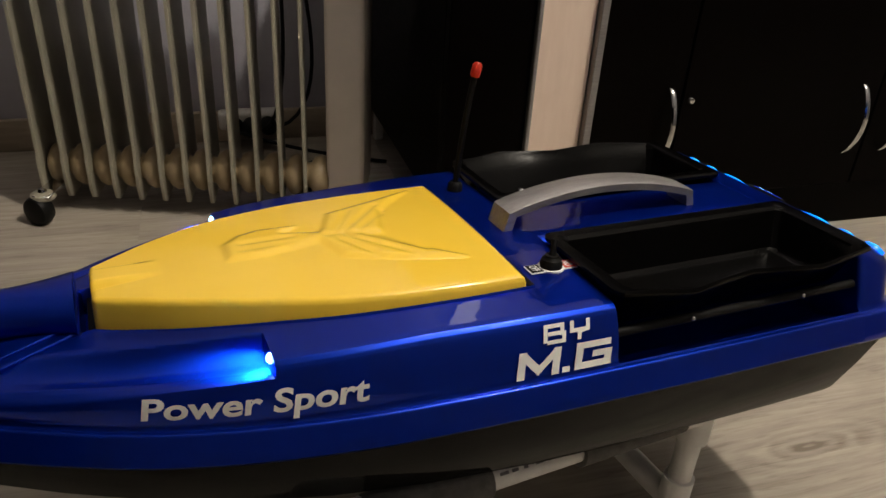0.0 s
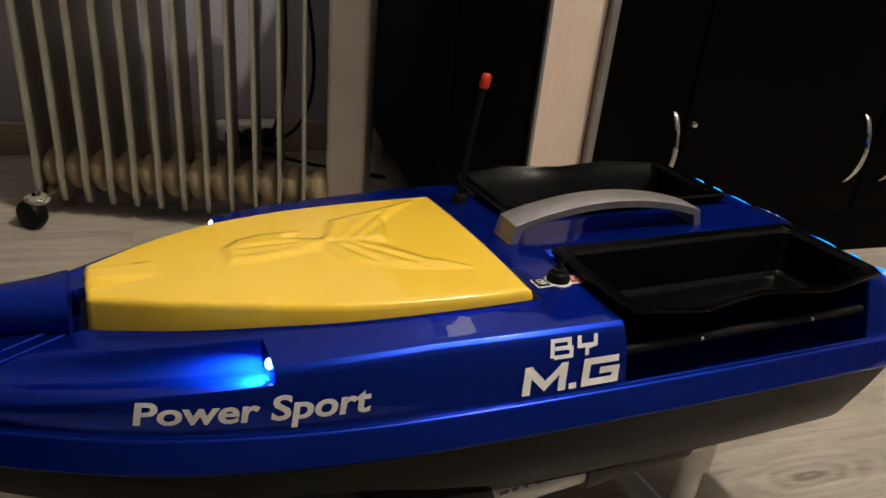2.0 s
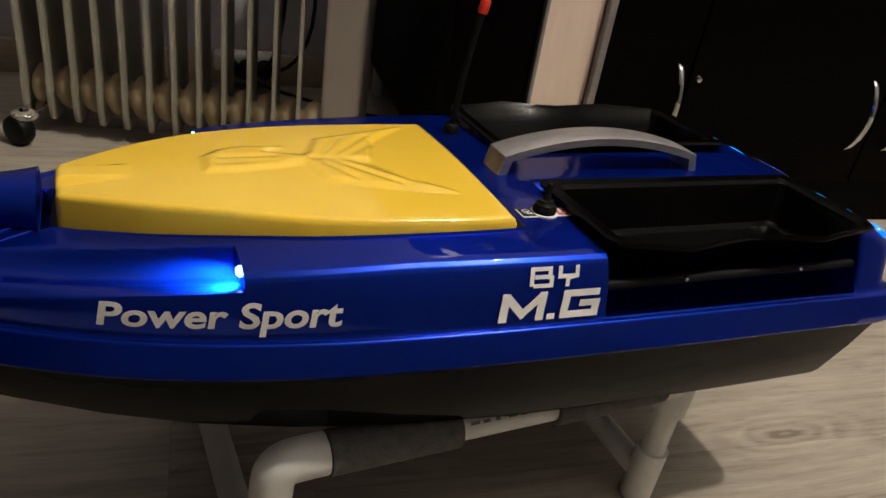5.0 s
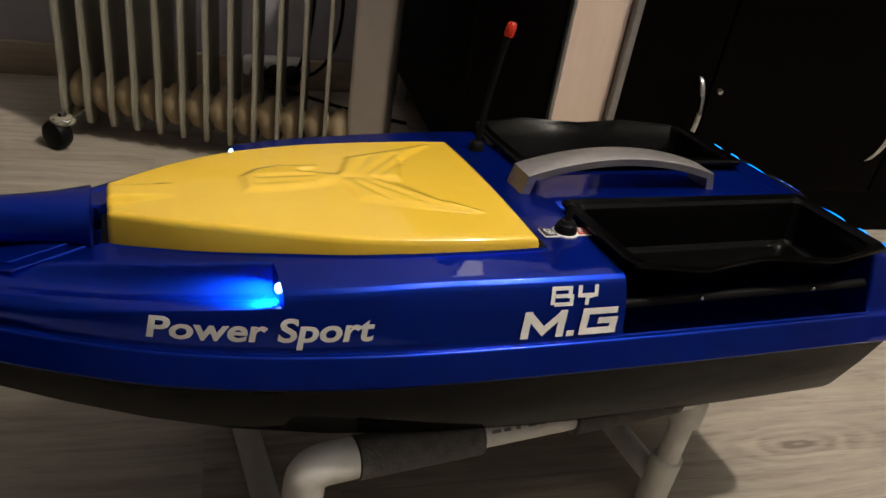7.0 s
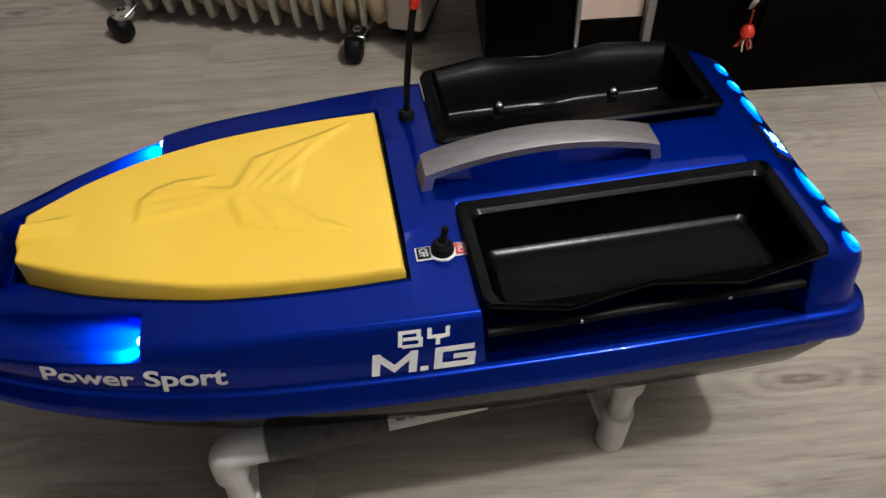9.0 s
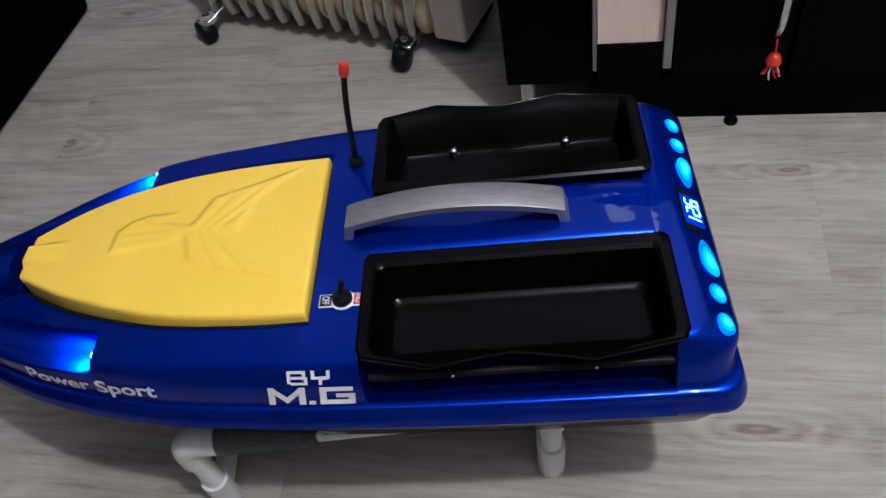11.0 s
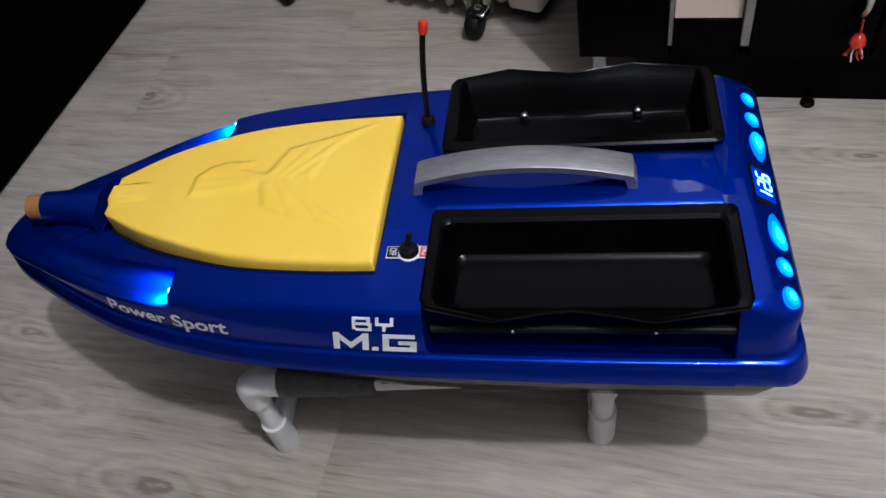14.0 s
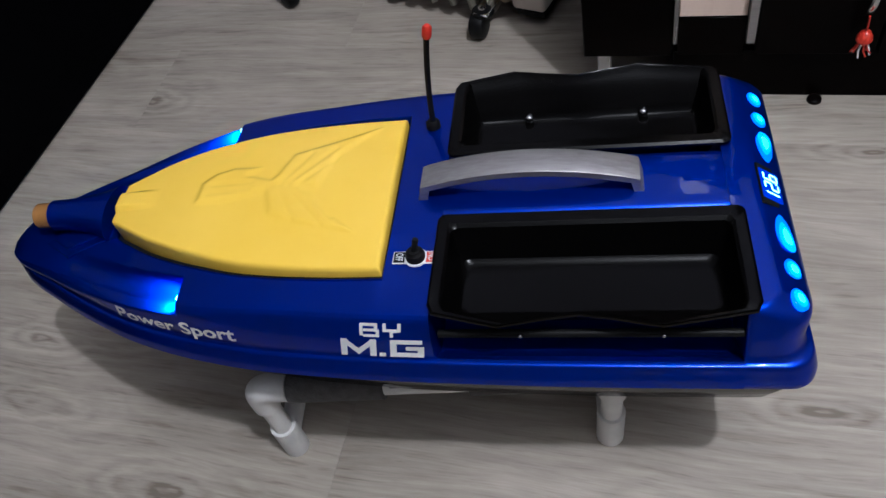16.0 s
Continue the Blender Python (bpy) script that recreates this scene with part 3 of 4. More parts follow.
for side in (1, -1):
    flip = Matrix.Translation((0, -0.002, 0) if side < 0 else (0, 0, 0)) @ Matrix.Diagonal((1, side, 1, 1))
    bm = moved(tray_mesh(), flip)
    tray = part("bait_tray", bm, TRAY, boat, "glossy black plastic bait tray", 30)
    for x in (-0.0095, 0.099):
        part("screw", moved(screw((x, -0.1225, 0.2475) if side > 0 else (x, -0.1145, 0.2465), pose(0, 0, 0, -70, 0, 0) @ Matrix.Scale(0.55 if side > 0 else 1.15, 4)), flip), CHROME, tray, "chrome dome screw")
        part("screw", moved(screw((x, -0.1385, 0.2455), pose(0, 0, 0, 90, 0, 0) @ Matrix.Scale(0.5, 4)), flip), CHROME, tray, "chrome dome screw")
    part("hinge_rod", moved(tube([(-0.075, -0.135, 0.2445), (0.157, -0.135, 0.2445)], 0.0036, 16), flip), RUBBER, tray, "dark grey hinge rod")

# toggle switch with its plate
part("switch_plate", moved(box(-0.0195, 0.0195, -0.0065, 0.0065, 0, 0.001, 0.0004, 1), pose(-0.0955, -0.0775, 0.2702)), WHITE, boat, "white switch plate with lettering")
part("switch_disc", moved(lathe([(0.0098, 0), (0.0098, 0.0012), (0.0092, 0.0015), (0.0001, 0.0015)], 30), pose(-0.0955, -0.0775, 0.2702)), WHITE, boat)
part("switch_panel", moved(box(-0.0185, -0.009, -0.0053, 0.0053, 0.001, 0.0014), pose(-0.0955, -0.0775, 0.2702)), RUBBER, boat, "black field")
part("switch_panel", moved(box(0.009, 0.0185, -0.0053, 0.0053, 0.001, 0.0014), pose(-0.0955, -0.0775, 0.2702)), RED, boat, "red field")
toggle = part("toggle_boot", moved(lathe([(0.0095, 0), (0.0098, 0.004), (0.0088, 0.0055), (0.0085, 0.0075), (0.0062, 0.0095), (0.0058, 0.011), (0.0001, 0.0115)], 24), pose(-0.0955, -0.0775, 0.2712) @ Matrix.Scale(0.86, 4)), RUBBER, boat, "black rubber switch boot")
part("toggle_lever", moved(lathe([(0.0046, 0), (0.0038, 0.006), (0.0035, 0.012), (0.0042, 0.0165), (0.0036, 0.019), (0.0001, 0.0198)], 18), pose(-0.0955, -0.0775, 0.2792, -14, 14, 0) @ Matrix.Scale(0.66, 4)), RUBBER, toggle)

# aerial
aerial = part("aerial", tube(arc((-0.0979, 0.0824, 0.2705), (-0.0955, 0.0815, 0.325), (-0.0865, 0.0825, 0.373), 14), [0.0027] * 15, 14), RUBBER, boat, "black rubber-covered aerial")
part("aerial_foot", moved(lathe([(0.0068, 0), (0.0066, 0.006), (0.0045, 0.0085), (0.0001, 0.0085)], 20), pose(-0.0979, 0.0824, 0.27)), RUBBER, aerial)
part("aerial_cap", tube([(-0.0865, 0.0825, 0.371), (-0.0862, 0.0825, 0.3735), (-0.0846, 0.0827, 0.381), (-0.0843, 0.0827, 0.383)], [0.0038, 0.0044, 0.0042, 0.0026], 16), RED, aerial, "red aerial cap")

# bow lamps in the scoops, shining forward
for side in (-1, 1):
    at = Vector((-0.3068, side * (shoulder(-0.3072) - 0.0075), deck_z(-0.3072) - 0.0065))
    part("bow_lamp", moved(lathe([(0.0001, 0.0018), (0.0022, 0.0012), (0.0034, 0.0), (0.0034, -0.002)], 18), Matrix.Translation(at) @ pose(0, 0, 0, 0, -90, 0)), LED_HOT, boat, "lit blue bow lamp")
    l = lamp("bow_lamp_light", "SPOT", tuple(HEEL @ (at + Vector((-0.005, side * 0.003, 0.0)))), 3.2, (0.0, 0.75, 1.0), 0.003, tuple(HEEL @ (at + Vector((-0.016, -side * 0.006, -0.03)))))
    l.data.spot_size, l.data.spot_blend = radians(120), 0.5

# stern lamps and voltage display on the sloped stern edge
SLOPE = pose(0.1935, -0.005, 0.2645, 0, 36, 0)
for side in (-1, 1):
    for y, rx, ry, taper in ((0.11, 0.0088, 0.0092, 0.0), (0.0827, 0.0092, 0.0092, 0.1), (0.0475, 0.0098, 0.018, 0.55)):
        pts = []
        for k in range(28):
            a = 2 * math.pi * k / 28
            pts.append((0.92 * rx * math.cos(a) * (1 + taper * side * math.sin(a) * 0.6) + taper * 0.003 * side * math.sin(a), ry * math.sin(a)))
        dome = [[(px * s, py * s, z) for px, py in pts] for s, z in ((1.0, -0.004), (1.0, 0.0003), (0.9, 0.0008), (0.55, 0.0012), (0.1, 0.0014))]
        bm = moved(rings(dome), SLOPE @ pose(0.002, side * y - 0.004, 0.0004))
        bulb = part("stern_lamp", bm, LED, boat, "lit blue oval stern lamp", 60)
        for size, rise, mat in ((0.8, 0.0011, LED_MID), (0.5, 0.0017, LED_CHIP)):
            core = [[(px * size * q, py * size * q, z) for px, py in pts] for q, z in ((1.0, 0.0), (0.9, 0.0005), (0.5, 0.0009), (0.1, 0.001))]
            part("lens_core", moved(rings(core), SLOPE @ pose(0.0012, side * (y + taper * 0.008) - 0.004, 0.0004 + rise)), mat, bulb, "bright lamp core", 60)
# black plate puts the shade of the recess round the display into colour
part("display_gap_plate", moved(box(-0.0122, 0.0122, -0.0225, 0.0225, -0.005, 0.0008, 0.0008, 2), SLOPE @ pose(-0.002, -0.0035, 0.0)), RUBBER, boat, "black plate as the dark recess round the display")
display = part("voltage_display", moved(box(-0.0105, 0.0105, -0.0165, 0.0165, -0.004, 0.0016, 0.001, 2), SLOPE @ pose(-0.003, -0.0035, 0.0)), SCREEN, boat, "lit blue voltage display")
SEGS = {"1": "bc", "2": "abged", "6": "afgedc"}


def digit_mesh(ch):
    h, w, t = 0.014, 0.0066, 0.0014
    bars = {"a": (0, h, w, h), "b": (w, h / 2, w, h), "c": (w, 0, w, h / 2), "d": (0, 0, w, 0), "e": (0, 0, 0, h / 2), "f": (0, h / 2, 0, h), "g": (0, h / 2, w, h / 2)}
    bm = bmesh.new()
    for s in SEGS[ch]:
        x0, y0, x1, y1 = bars[s]
        g = 0.0004
        if x0 == x1:
            box(x0 - t / 2, x0 + t / 2, y0 + g, y1 - g, 0, 0.0005, 0, 1, bm)
        else:
            box(x0 + g, x1 - g, y0 - t / 2, y0 + t / 2, 0, 0.0005, 0, 1, bm)
    return bm


# the digits read from the stern side, top towards the bow
FACE = SLOPE @ pose(-0.003, -0.0035, 0.0017) @ pose(0, 0, 0, 0, 0, 90)
for ch, u in (("1", -0.0165), ("2", -0.005), ("6", 0.0052)):
    part("digit", moved(digit_mesh(ch), FACE @ pose(u, -0.007, 0)), DIGIT, display, "glowing digit %s" % ch)
part("decimal_point", moved(box(-0.0007, 0.0007, -0.0007, 0.0007, 0, 0.0005), FACE @ pose(0.0032, -0.006, 0)), DIGIT, display)


# ---- lettering wrapped on to the boat ----
def letters(text, size, bold=0.0, shear=0.0):
    cu = bpy.data.curves.new("text", "FONT")
    cu.body, cu.size, cu.offset, cu.shear = text, size, bold, shear
    cu.resolution_u = 4
    ob = new("text", cu)
    dg = bpy.context.evaluated_depsgraph_get()
    me = bpy.data.meshes.new_from_object(ob.evaluated_get(dg))
    bpy.data.objects.remove(ob)
    bpy.data.curves.remove(cu)
    bm = bmesh.new()
    bm.from_mesh(me)
    bpy.data.meshes.remove(me)
    return bm


def fit_box(bm, u0, u1, v0, v1):
    """Stretch flat letters to a box, and cut them fine enough to bend."""
    us, vs = [v.co.x for v in bm.verts], [v.co.y for v in bm.verts]
    a0, a1, b0, b1 = min(us), max(us), min(vs), max(vs)
    for v in bm.verts:
        v.co = Vector((u0 + (v.co.x - a0) / (a1 - a0) * (u1 - u0), v0 + (v.co.y - b0) / (b1 - b0) * (v1 - v0), 0))
    return bm


def on_side(bm, lift=0.0013):
    """Flat letters (u along the boat, v height share of the side from 0 to 1) on the near topside."""
    for v in bm.verts:
        x, k = v.co.x, v.co.y
        a, c = side_line(x)
        t = k * (0.0282 / math.hypot(c[0] - a[0], c[1] - a[1])) ** 0.5
        y, z = a[0] + (c[0] - a[0]) * t, a[1] + (c[1] - a[1]) * t
        d = Vector((c[0] - a[0], c[1] - a[1])).normalized()
        up = lift + swell(x, min(1, max(0, t))) + 0.0012 * max(0, 1 - t / 0.14)
        v.co = Vector((x, -(y + d.y * up), z - d.x * up))
    return bm


def lettering(bm, u0, u1, v0, v1):
    part("lettering", on_side(fit_box(bm, u0, u1, v0, v1)), WHITE, boat, "white vinyl lettering", 80)


def strokes(lines, width, slant=0.12):
    """Broad pen strokes with square mitred corners, a letter or more."""
    bm = bmesh.new()
    for line in lines:
        pts = [Vector(p) for p in line]
        edge = []
        for i, p in enumerate(pts):
            a = (p - pts[i - 1]).normalized() if i else None
            c = (pts[i + 1] - p).normalized() if i < len(pts) - 1 else None
            d = (a or c) + (c or a)
            n = Vector((-d.y, d.x)).normalized()
            k = n.dot(Vector((-(c or a).y, (c or a).x)))
            edge.append((p + n * width / 2 / max(k, 0.5), p - n * width / 2 / max(k, 0.5)))
        for (a, c), (e, g) in zip(edge, edge[1:]):
            for i in range(3):
                q = [a.lerp(e, i / 3), c.lerp(g, i / 3), c.lerp(g, (i + 1) / 3), a.lerp(e, (i + 1) / 3)]
                bm.faces.new([bm.verts.new((p.x + slant * p.y, p.y, 0)) for p in q])
    return bm


lettering(letters("Power Sport", 0.05, 0.0013, 0.12), -0.381, -0.2525, 0.01, 0.72)
BEE = [[(0, 0.1), (0, 0.9), (0.85, 0.9), (0.85, 0.52), (0.12, 0.52)], [(0.75, 0.5), (0.95, 0.48), (0.95, 0.1), (0.1, 0.1)]]
WYE = [[(1.35, 1.0), (1.35, 0.5), (2.1, 0.5)], [(2.2, 1.0), (2.2, 0.5), (1.78, 0.42)], [(1.76, 0.55), (1.76, 0.0)]]
lettering(strokes(BEE + WYE, 0.2), -0.1375, -0.1015, 0.68, 1.1)
EMM = [[(0.0, 0.0), (0.0, 1.0)], [(0.0, 0.9), (0.55, 0.25), (1.1, 0.9)], [(1.1, 1.0), (1.1, 0.0)]]
DOT = [[(1.45, 0.0), (1.45, 0.2)]]
GEE = [[(2.9, 0.88), (1.85, 0.88), (1.85, 0.12), (2.85, 0.12), (2.85, 0.5), (2.3, 0.5)]]
lettering(strokes(EMM + DOT + GEE, 0.24), -0.1575, -0.0855, 0.01, 0.6)
for text, u in (("OFF", -0.01375), ("ON", 0.01375)):
    bm = fit_box(letters(text, 0.01, 0.0002), -0.004, 0.004, -0.0032, 0.0032)
    part("switch_lettering", moved(bm, pose(-0.0955 + u, -0.0775, 0.2718) @ pose(0, 0, 0, 0, 0, -90 if u < 0 else 90)), WHITE, boat, "white lettering", 80)

# ---- pipe stand ----
stand = thing("boat_stand", "white plastic pipe stand with grey foam sleeves", "stand")
for s in (-1, 1):
    y, za, zb = s * 0.117 - 0.002, 0.1445, 0.1365
    rail_z = lambda x: za + (zb - za) * (x + 0.28) / 0.335
    part("rail", tube([(-0.284, y, rail_z(-0.284)), (0.05, y, rail_z(0.05))], 0.0115, 20), PVC, stand)
    for x0, x1 in ((-0.257, -0.161), (-0.078, 0.028)):
        part("foam_sleeve", tube([(x0, y, rail_z(x0)), (x1, y, rail_z(x1))], 0.0158, 20), FOAM, stand, "dark grey foam sleeve")
    for x, ztop, foot in ((-0.292, za, (-0.301, s * 0.12)), (0.055, zb, (0.049, s * 0.121))):
        back = 1 if x < 0 else -1
        top, down = Vector((x, y, ztop)), Vector((foot[0], foot[1], 0.001))
        d = (down - top).normalized()
        part("elbow", tube([(x + back * 0.034, y, ztop)] + arc((x + back * 0.0145, y, ztop), (x, y, ztop), tuple(top + d * 0.0145), 8) + [tuple(top + d * 0.034)], 0.0146, 20), PVC, stand)
        part("leg", tube([tuple(top + d * 0.02), tuple(down - d * 0.03)], 0.0107, 20), PVC, stand)
        part("tee_fitting", tube([tuple(down - d * 0.056), tuple(down)], 0.0142, 20), PVC, stand)
for k in range(7):
    x = -0.154 + 0.0105 * k
    part("print_mark", moved(box(0, 0.0075 - 0.002 * (k % 3), -0.0012, 0.0012, -0.0002, 0.0002), pose(x, -0.1277, 0.1445 - 0.0239 * (x + 0.28) + 0.0079, 45, 0, 0)), PLAIN, stand, "faint grey print on the pipe")
for x, yl in ((-0.3, 0.118), (0.049, 0.12)):
    part("cross_pipe", tube([(x, -yl, 0.028), (x, yl, 0.028)], 0.0115, 20), PVC, stand)

# ---- oil radiator on castors ----
RAD = pose(-0.436, 0.763, 0, 0, 0, -27.5)
radiator = thing("oil_radiator", "cream enamelled oil radiator with thin fins on castors", "radiator", RAD)
PITCH, FINS, HIGH, DEPTH = 0.0368, 12, 0.6, 0.13


def fin_mesh():
    # the outline of a fin seen from its side, front edge at y = 0
    out = [(0.022, 0.02), (0.006, 0.028), (0.0, 0.05), (0.0, 0.088), (0.004, 0.1), (0.004, HIGH - 0.06), (0.0, HIGH - 0.03), (0.02, HIGH), (DEPTH - 0.02, HIGH), (DEPTH, HIGH - 0.03), (DEPTH - 0.004, HIGH - 0.06), (DEPTH - 0.004, 0.1), (DEPTH, 0.08), (DEPTH - 0.006, 0.028), (DEPTH - 0.022, 0.02)]
    loops = []
    for s, k in ((-1, 0.93), (-1, 1.0), (1, 1.0), (1, 0.93)):
        cy, cz = DEPTH / 2, HIGH / 2
        loops.append([(s * (0.0021 if k == 1.0 else 0.003), cy + (y - cy) * k, cz + (z - cz) * (k if k == 1.0 else 0.985)) for y, z in out])
    return rings(loops)


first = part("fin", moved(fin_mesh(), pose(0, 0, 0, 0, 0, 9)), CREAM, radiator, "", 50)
for i in range(1, FINS):
    f = new("fin", first.data)
    f.parent = radiator
    f.location = (PITCH * i, 0, 0)
for z, r in ((0.07, 0.034), (HIGH - 0.065, 0.03)):
    prof = []
    for i in range(FINS):
        for u, k in ((0.003, 0.6), (0.009, 0.88), (PITCH / 2, 1.0), (PITCH - 0.009, 0.88), (PITCH - 0.003, 0.6)):
            prof.append((r * k, PITCH * i + u))
    part("oil_header", moved(lathe(prof, 20), pose(0, 0.04, z, 0, 90, 0)), BARREL, radiator, "yellowed enamel header tube", 60)
cx = PITCH * (FINS - 1) + 0.022
part("control_foot", box(cx + 0.012, cx + 0.062, 0.024, DEPTH + 0.006, 0.02, 0.0338, 0.003, 1), RUBBER, radiator, "black lower edge of the housing")
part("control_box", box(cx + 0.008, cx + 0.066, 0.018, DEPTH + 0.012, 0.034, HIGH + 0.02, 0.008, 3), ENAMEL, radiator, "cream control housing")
for x, sx, front in ((0.016, -1, -0.03), (PITCH * 10.9, 1, -0.01)):
    bracket = part("castor_bracket", box(x - 0.012, x + 0.014, front - 0.015, DEPTH - front + 0.015, 0.044, 0.048, 0.001, 1), CHROME, radiator, "metal castor bracket")
    for y in (front, DEPTH - front):
        castor = part("castor", moved(lathe([(0.0001, 0.012), (0.013, 0.012), (0.0185, 0.0095), (0.0205, 0.0045), (0.0205, -0.0045), (0.0185, -0.0095), (0.013, -0.012), (0.0001, -0.012)], 24), pose(x - 0.008, y - 0.008, 0.0227, 0, 90, 70 if sx < 0 else 10) @ Matrix.Scale(1.1, 4)), RUBBER, bracket, "black castor wheel")
        part("castor_fork", moved(lathe([(0.0001, 0.006), (0.01, 0.0055), (0.0175, 0.002), (0.0185, -0.003), (0.016, -0.006)], 22), pose(x - 0.002, y, 0.0445)), CREAM if sx < 0 else RUBBER, bracket, "cream castor cap" if sx < 0 else "black castor cap")
        part("castor_pin", moved(lathe([(0.0001, 0.009), (0.005, 0.008), (0.007, 0.004), (0.007, -0.004)], 16), pose(x - 0.002, y, 0.047)), CHROME, bracket)

# ---- dark sideboard ----
cab = thing("sideboard", "dark brown sideboard with a pale vertical panel and bow handles", "cabinet", ROOM)
F = 0.396
part("carcass", box(-0.012, 1.55, F + 0.02, 0.945, 0.077, 0.6, 0.002, 1), WENGE, cab)
part("plinth", box(0.105, 1.54, F + 0.012, 0.93, 0.0, 0.077), WENGE, cab)
part("top_board", box(-0.022, 1.56, F - 0.012, 0.945, 0.6, 0.628, 0.003, 2), WENGE, cab)
part("side_panel", box(-0.012, 0.1035, F, F + 0.02, 0.077, 0.598, 0.0015, 1), WENGE, cab)
part("pale_panel", box(0.11, 0.1915, F + 0.004, F + 0.02, 0.138, 0.598, 0.001, 1), BEECH, cab, "pale beech laminate panel")
part("kick_panel", box(0.11, 0.1915, F + 0.004, F + 0.02, 0.077, 0.136, 0.001, 1), WENGE, cab)
for x, wd in ((0.104, 0.0055), (0.1925, 0.011)):
    part("metal_trim", box(x, x + wd, F - 0.008, F + 0.02, 0.104, 0.598, 0.001, 1), STEEL, cab, "brushed metal trim strip")


def bow_handle_mesh(z0, z1):
    loops = []
    n = 18
    for i in range(n + 1):
        t = i / n
        z = z0 + (z1 - z0) * t
        out = 0.003 + 0.022 * math.sin(math.pi * t) ** 0.75
        hw = 0.0042
        loops.append([(-hw, -out, z), (-hw * 0.6, -out - 0.0022, z), (hw * 0.6, -out - 0.0022, z), (hw, -out, z), (hw * 0.6, -out + 0.0015, z), (-hw * 0.6, -out + 0.0015, z)])
    return rings(loops)


for x0, x1, hx in ((0.2055, 0.345, 0.324), (0.348, 0.702, 0.668), (0.705, 1.12, 0.742), (1.123, 1.55, 1.16)):
    door = part("door", box(x0, x1, F, F + 0.018, 0.08, 0.596, 0.0015, 1), WENGE, cab)
    z0, z1 = (0.143, 0.256) if hx < 0.5 else (0.137, 0.251)
    part("bow_handle", moved(bow_handle_mesh(z0, z1), pose(hx, F, 0)), CHROME, door, "chrome bow handle", 50)
part("keyhole", moved(lathe([(0.0001, 0.004), (0.004, 0.0035), (0.0055, 0)], 16), pose(0.362, F, 0.235, 90, 0, 0)), CHROME, cab, "small chrome lock")
for x, y in ((0.012, F + 0.03), (0.012, 0.91)):
    part("foot", box(x - 0.009, x + 0.009, y - 0.008, y + 0.008, 0.0, 0.077, 0.002, 1), PVC, cab, "short white foot")

part("foot", moved(lathe([(0.0001, 0.006), (0.006, 0.006), (0.009, 0.004), (0.0095, 0.0)], 18), pose(0.29, F + 0.002, 0)), WENGE, cab, "black round foot")

tag = thing("key_tassel", "small red tassel hanging from a cabinet handle", "tassel", ROOM)
tx, ty = 0.323, F - 0.02
part("cord", tube([(tx - 0.002, ty - 0.004, 0.156), (tx, ty, 0.14), (tx, ty, 0.126)], 0.0012, 8), RED, tag)
part("knot", moved(lathe([(0.0001, 0.012), (0.006, 0.009), (0.009, 0.003), (0.0095, -0.002), (0.006, -0.006), (0.0001, -0.008)], 14), pose(tx, ty, 0.121)), RED, tag)
for k in range(9):
    a = 2 * math.pi * k / 9
    part("strand", tube([(tx + 0.003 * math.cos(a), ty + 0.003 * math.sin(a), 0.118), (tx + 0.008 * math.cos(a), ty + 0.006 * math.sin(a), 0.106), (tx + 0.011 * math.cos(a + 0.3), ty + 0.007 * math.sin(a), 0.096 + 0.003 * (k % 3))], 0.0011, 6), RED if k % 3 else WHITE, tag)

# ---- lit wall lamp over the sideboard, seen in the gloss of the deck ----
wall_lamp = thing("wall_lamp", "narrow lit wall lamp above the dark sideboard", "lamp", ROOM @ Matrix.Translation((0.224, 0.949, 1.07)))
part("back_plate", box(-0.03, 0.03, -0.012, 0.0, -0.06, 0.06, 0.003, 2), CHROME, wall_lamp, "chrome back plate")
part("shade", moved(lathe([(0.0001, -0.11), (0.03, -0.108), (0.034, -0.1), (0.034, 0.1), (0.03, 0.108), (0.0001, 0.11)], 28), pose(0, -0.048, 0)), LAMP_SHADE, wall_lamp, "glowing white lamp shade", 50)

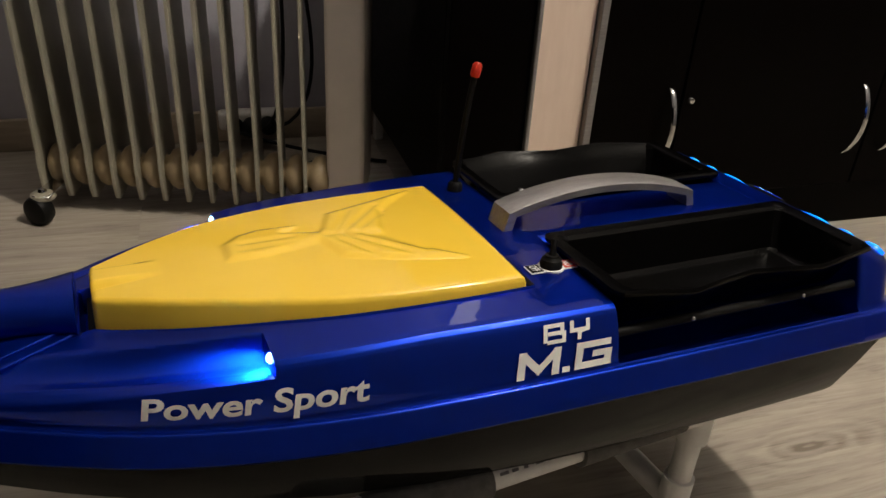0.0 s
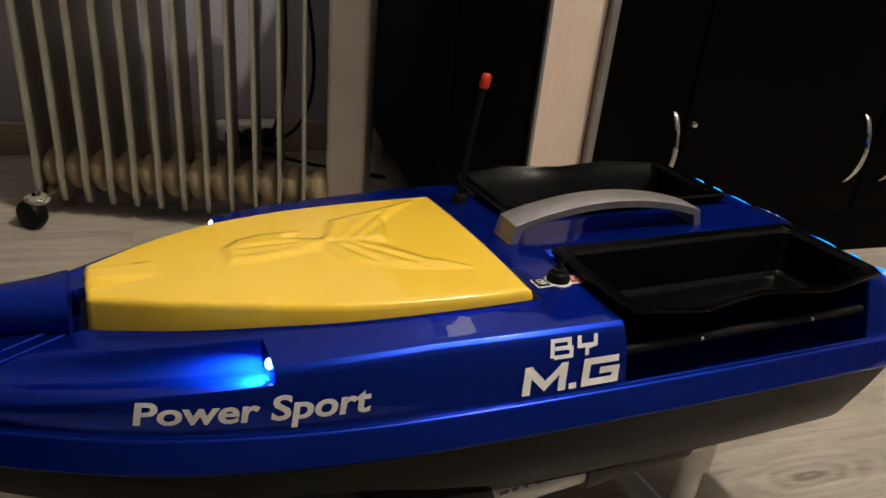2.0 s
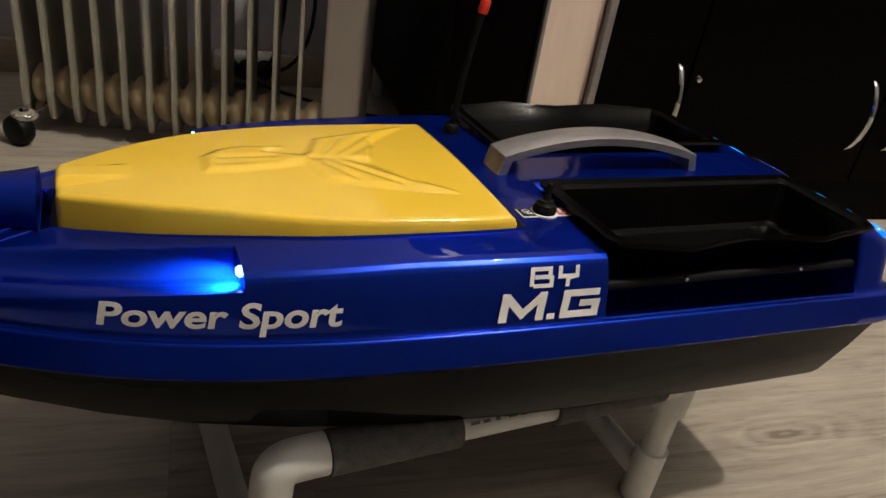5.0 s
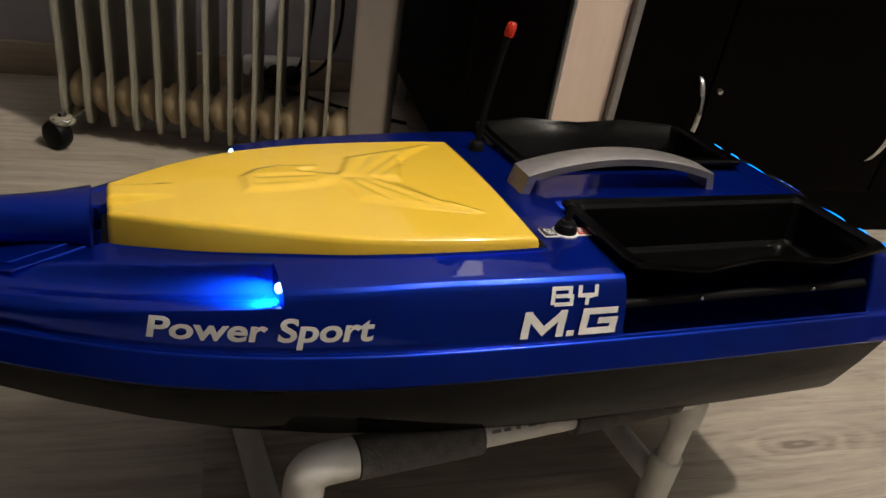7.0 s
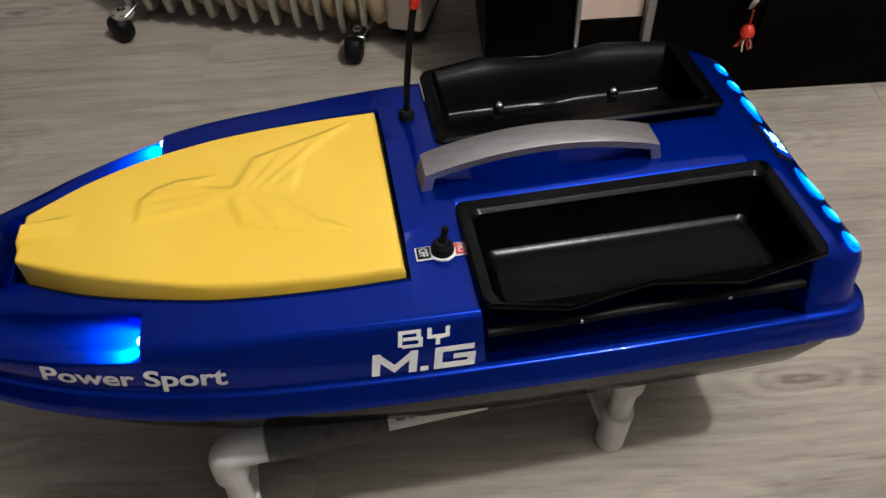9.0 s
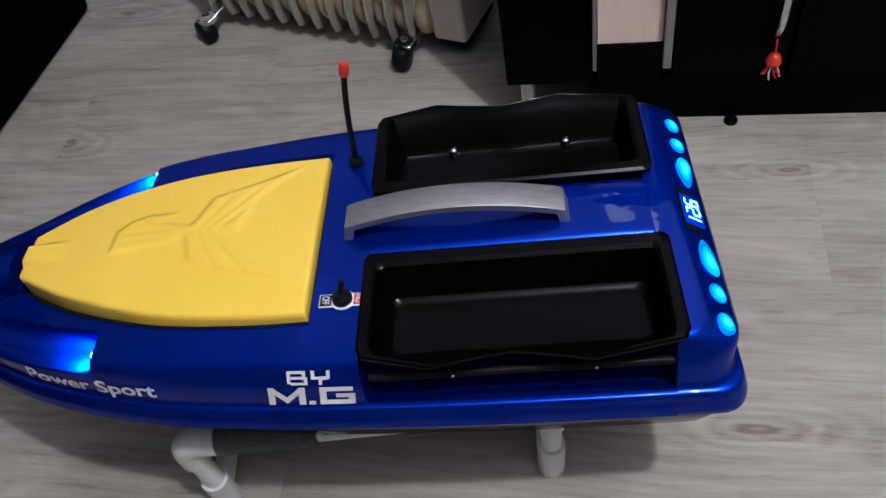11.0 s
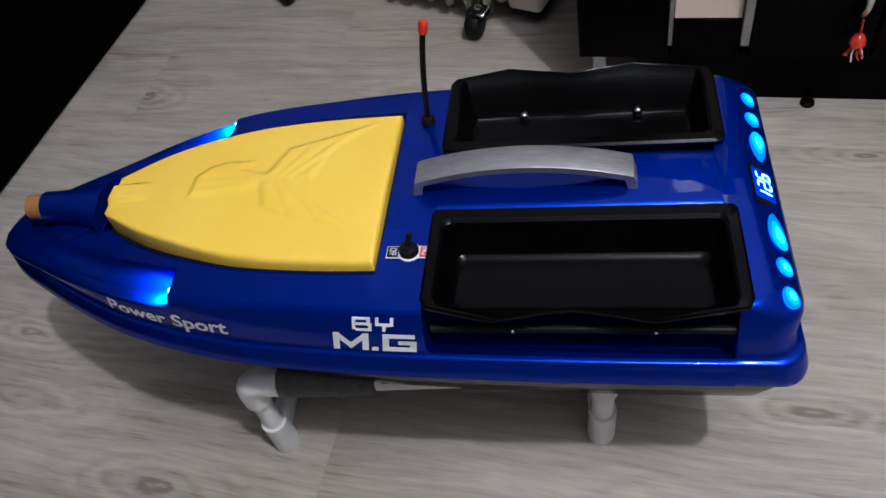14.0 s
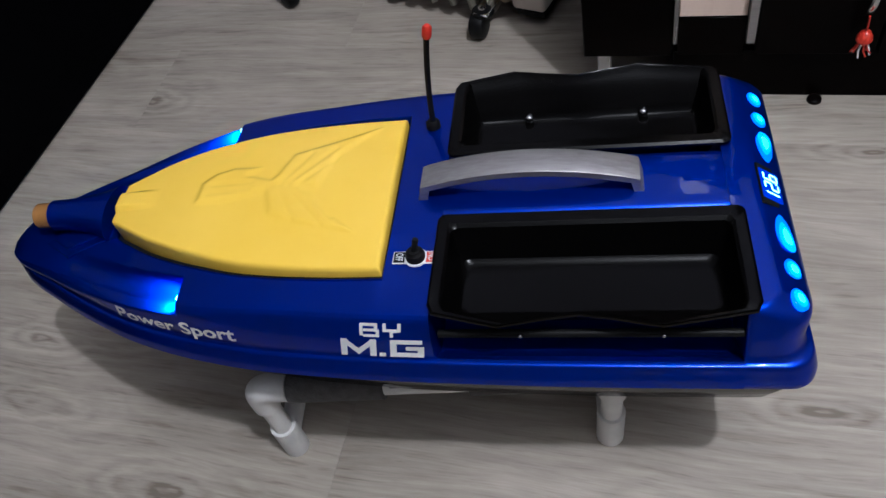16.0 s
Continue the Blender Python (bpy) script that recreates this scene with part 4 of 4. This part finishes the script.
# ---- black sofa beside the bow ----
SOFA = pose(-0.852, 0.3, 0, 0, 0, -12.9)
sofa = thing("sofa", "black upholstered sofa side", "sofa", SOFA)
part("base", box(-0.8, 0.0, -0.93, 0.62, 0.0, 0.38, 0.02, 3), FABRIC, sofa)
part("armrest", box(-0.24, 0.002, -0.93, 0.61, 0.381, 0.62, 0.03, 3), FABRIC, sofa)

# ---- power strip with plugs and cables on the floor behind the radiator ----
strip = thing("power_strip", "white power strip with black plugs on the wall", "power strip", ROOM)
part("body", box(-0.297, -0.182, 0.9, 0.9345, 0.034, 0.069, 0.008, 3), PVC, strip)
for x in (-0.268, -0.238, -0.207):
    part("plug", moved(lathe([(0.016, 0.0), (0.016, 0.018), (0.01, 0.032), (0.0001, 0.034)], 18), pose(x, 0.899, 0.045, 90, 0, 0)), RUBBER, strip, "black plug")
for pts in (arc((-0.207, 0.87, 0.045), (-0.03, 0.88, 0.06), (-0.215, 0.93, 0.62), 16), arc((-0.238, 0.87, 0.045), (-0.13, 0.85, 0.02), (-0.2, 0.93, 0.66), 16), arc((-0.268, 0.87, 0.045), (-0.17, 0.84, 0.01), (0.0, 0.78, 0.004), 12)):
    tagged(part("cable", tube(pts, 0.0035, 8), RUBBER), "black mains cable behind the radiator", "cable").matrix_world = ROOM

# ---- floor planks, laid along the sideboard ----
LONG, WIDE = 1.29, 0.193


def plank_mesh(l, w):
    g = 0.00012
    return box(0, l - g, 0, w - g, -0.0095, 0.0, 0.00025, 1)


shared = {}
JOINTS = {-2: -0.22, -1: 0.95, 0: 0.38, 1: -0.75, -3: 0.6}
for row in range(-4, 5):
    y0 = max(-0.262 + WIDE * (row + 2), -0.848)
    y1 = min(-0.262 + WIDE * (row + 3), 0.948)
    if y1 - y0 < 0.01:
        continue
    x = JOINTS.get(row, (row * 0.43) % LONG) - 4 * LONG
    while x < 2.198:
        x0, x1 = max(x, -2.098), min(x + LONG, 2.198)
        if x1 - x0 > 0.02:
            key = (round(x1 - x0, 3), round(y1 - y0, 3))
            if key not in shared:
                bm = finish(plank_mesh(*key))
                shared[key] = bpy.data.meshes.new("plank")
                bm.to_mesh(shared[key])
                bm.free()
                shared[key].materials.append(OAK)
            p = new("plank", shared[key])
            p.parent = floor
            p.location = (x0, y0, 0)
        x += LONG
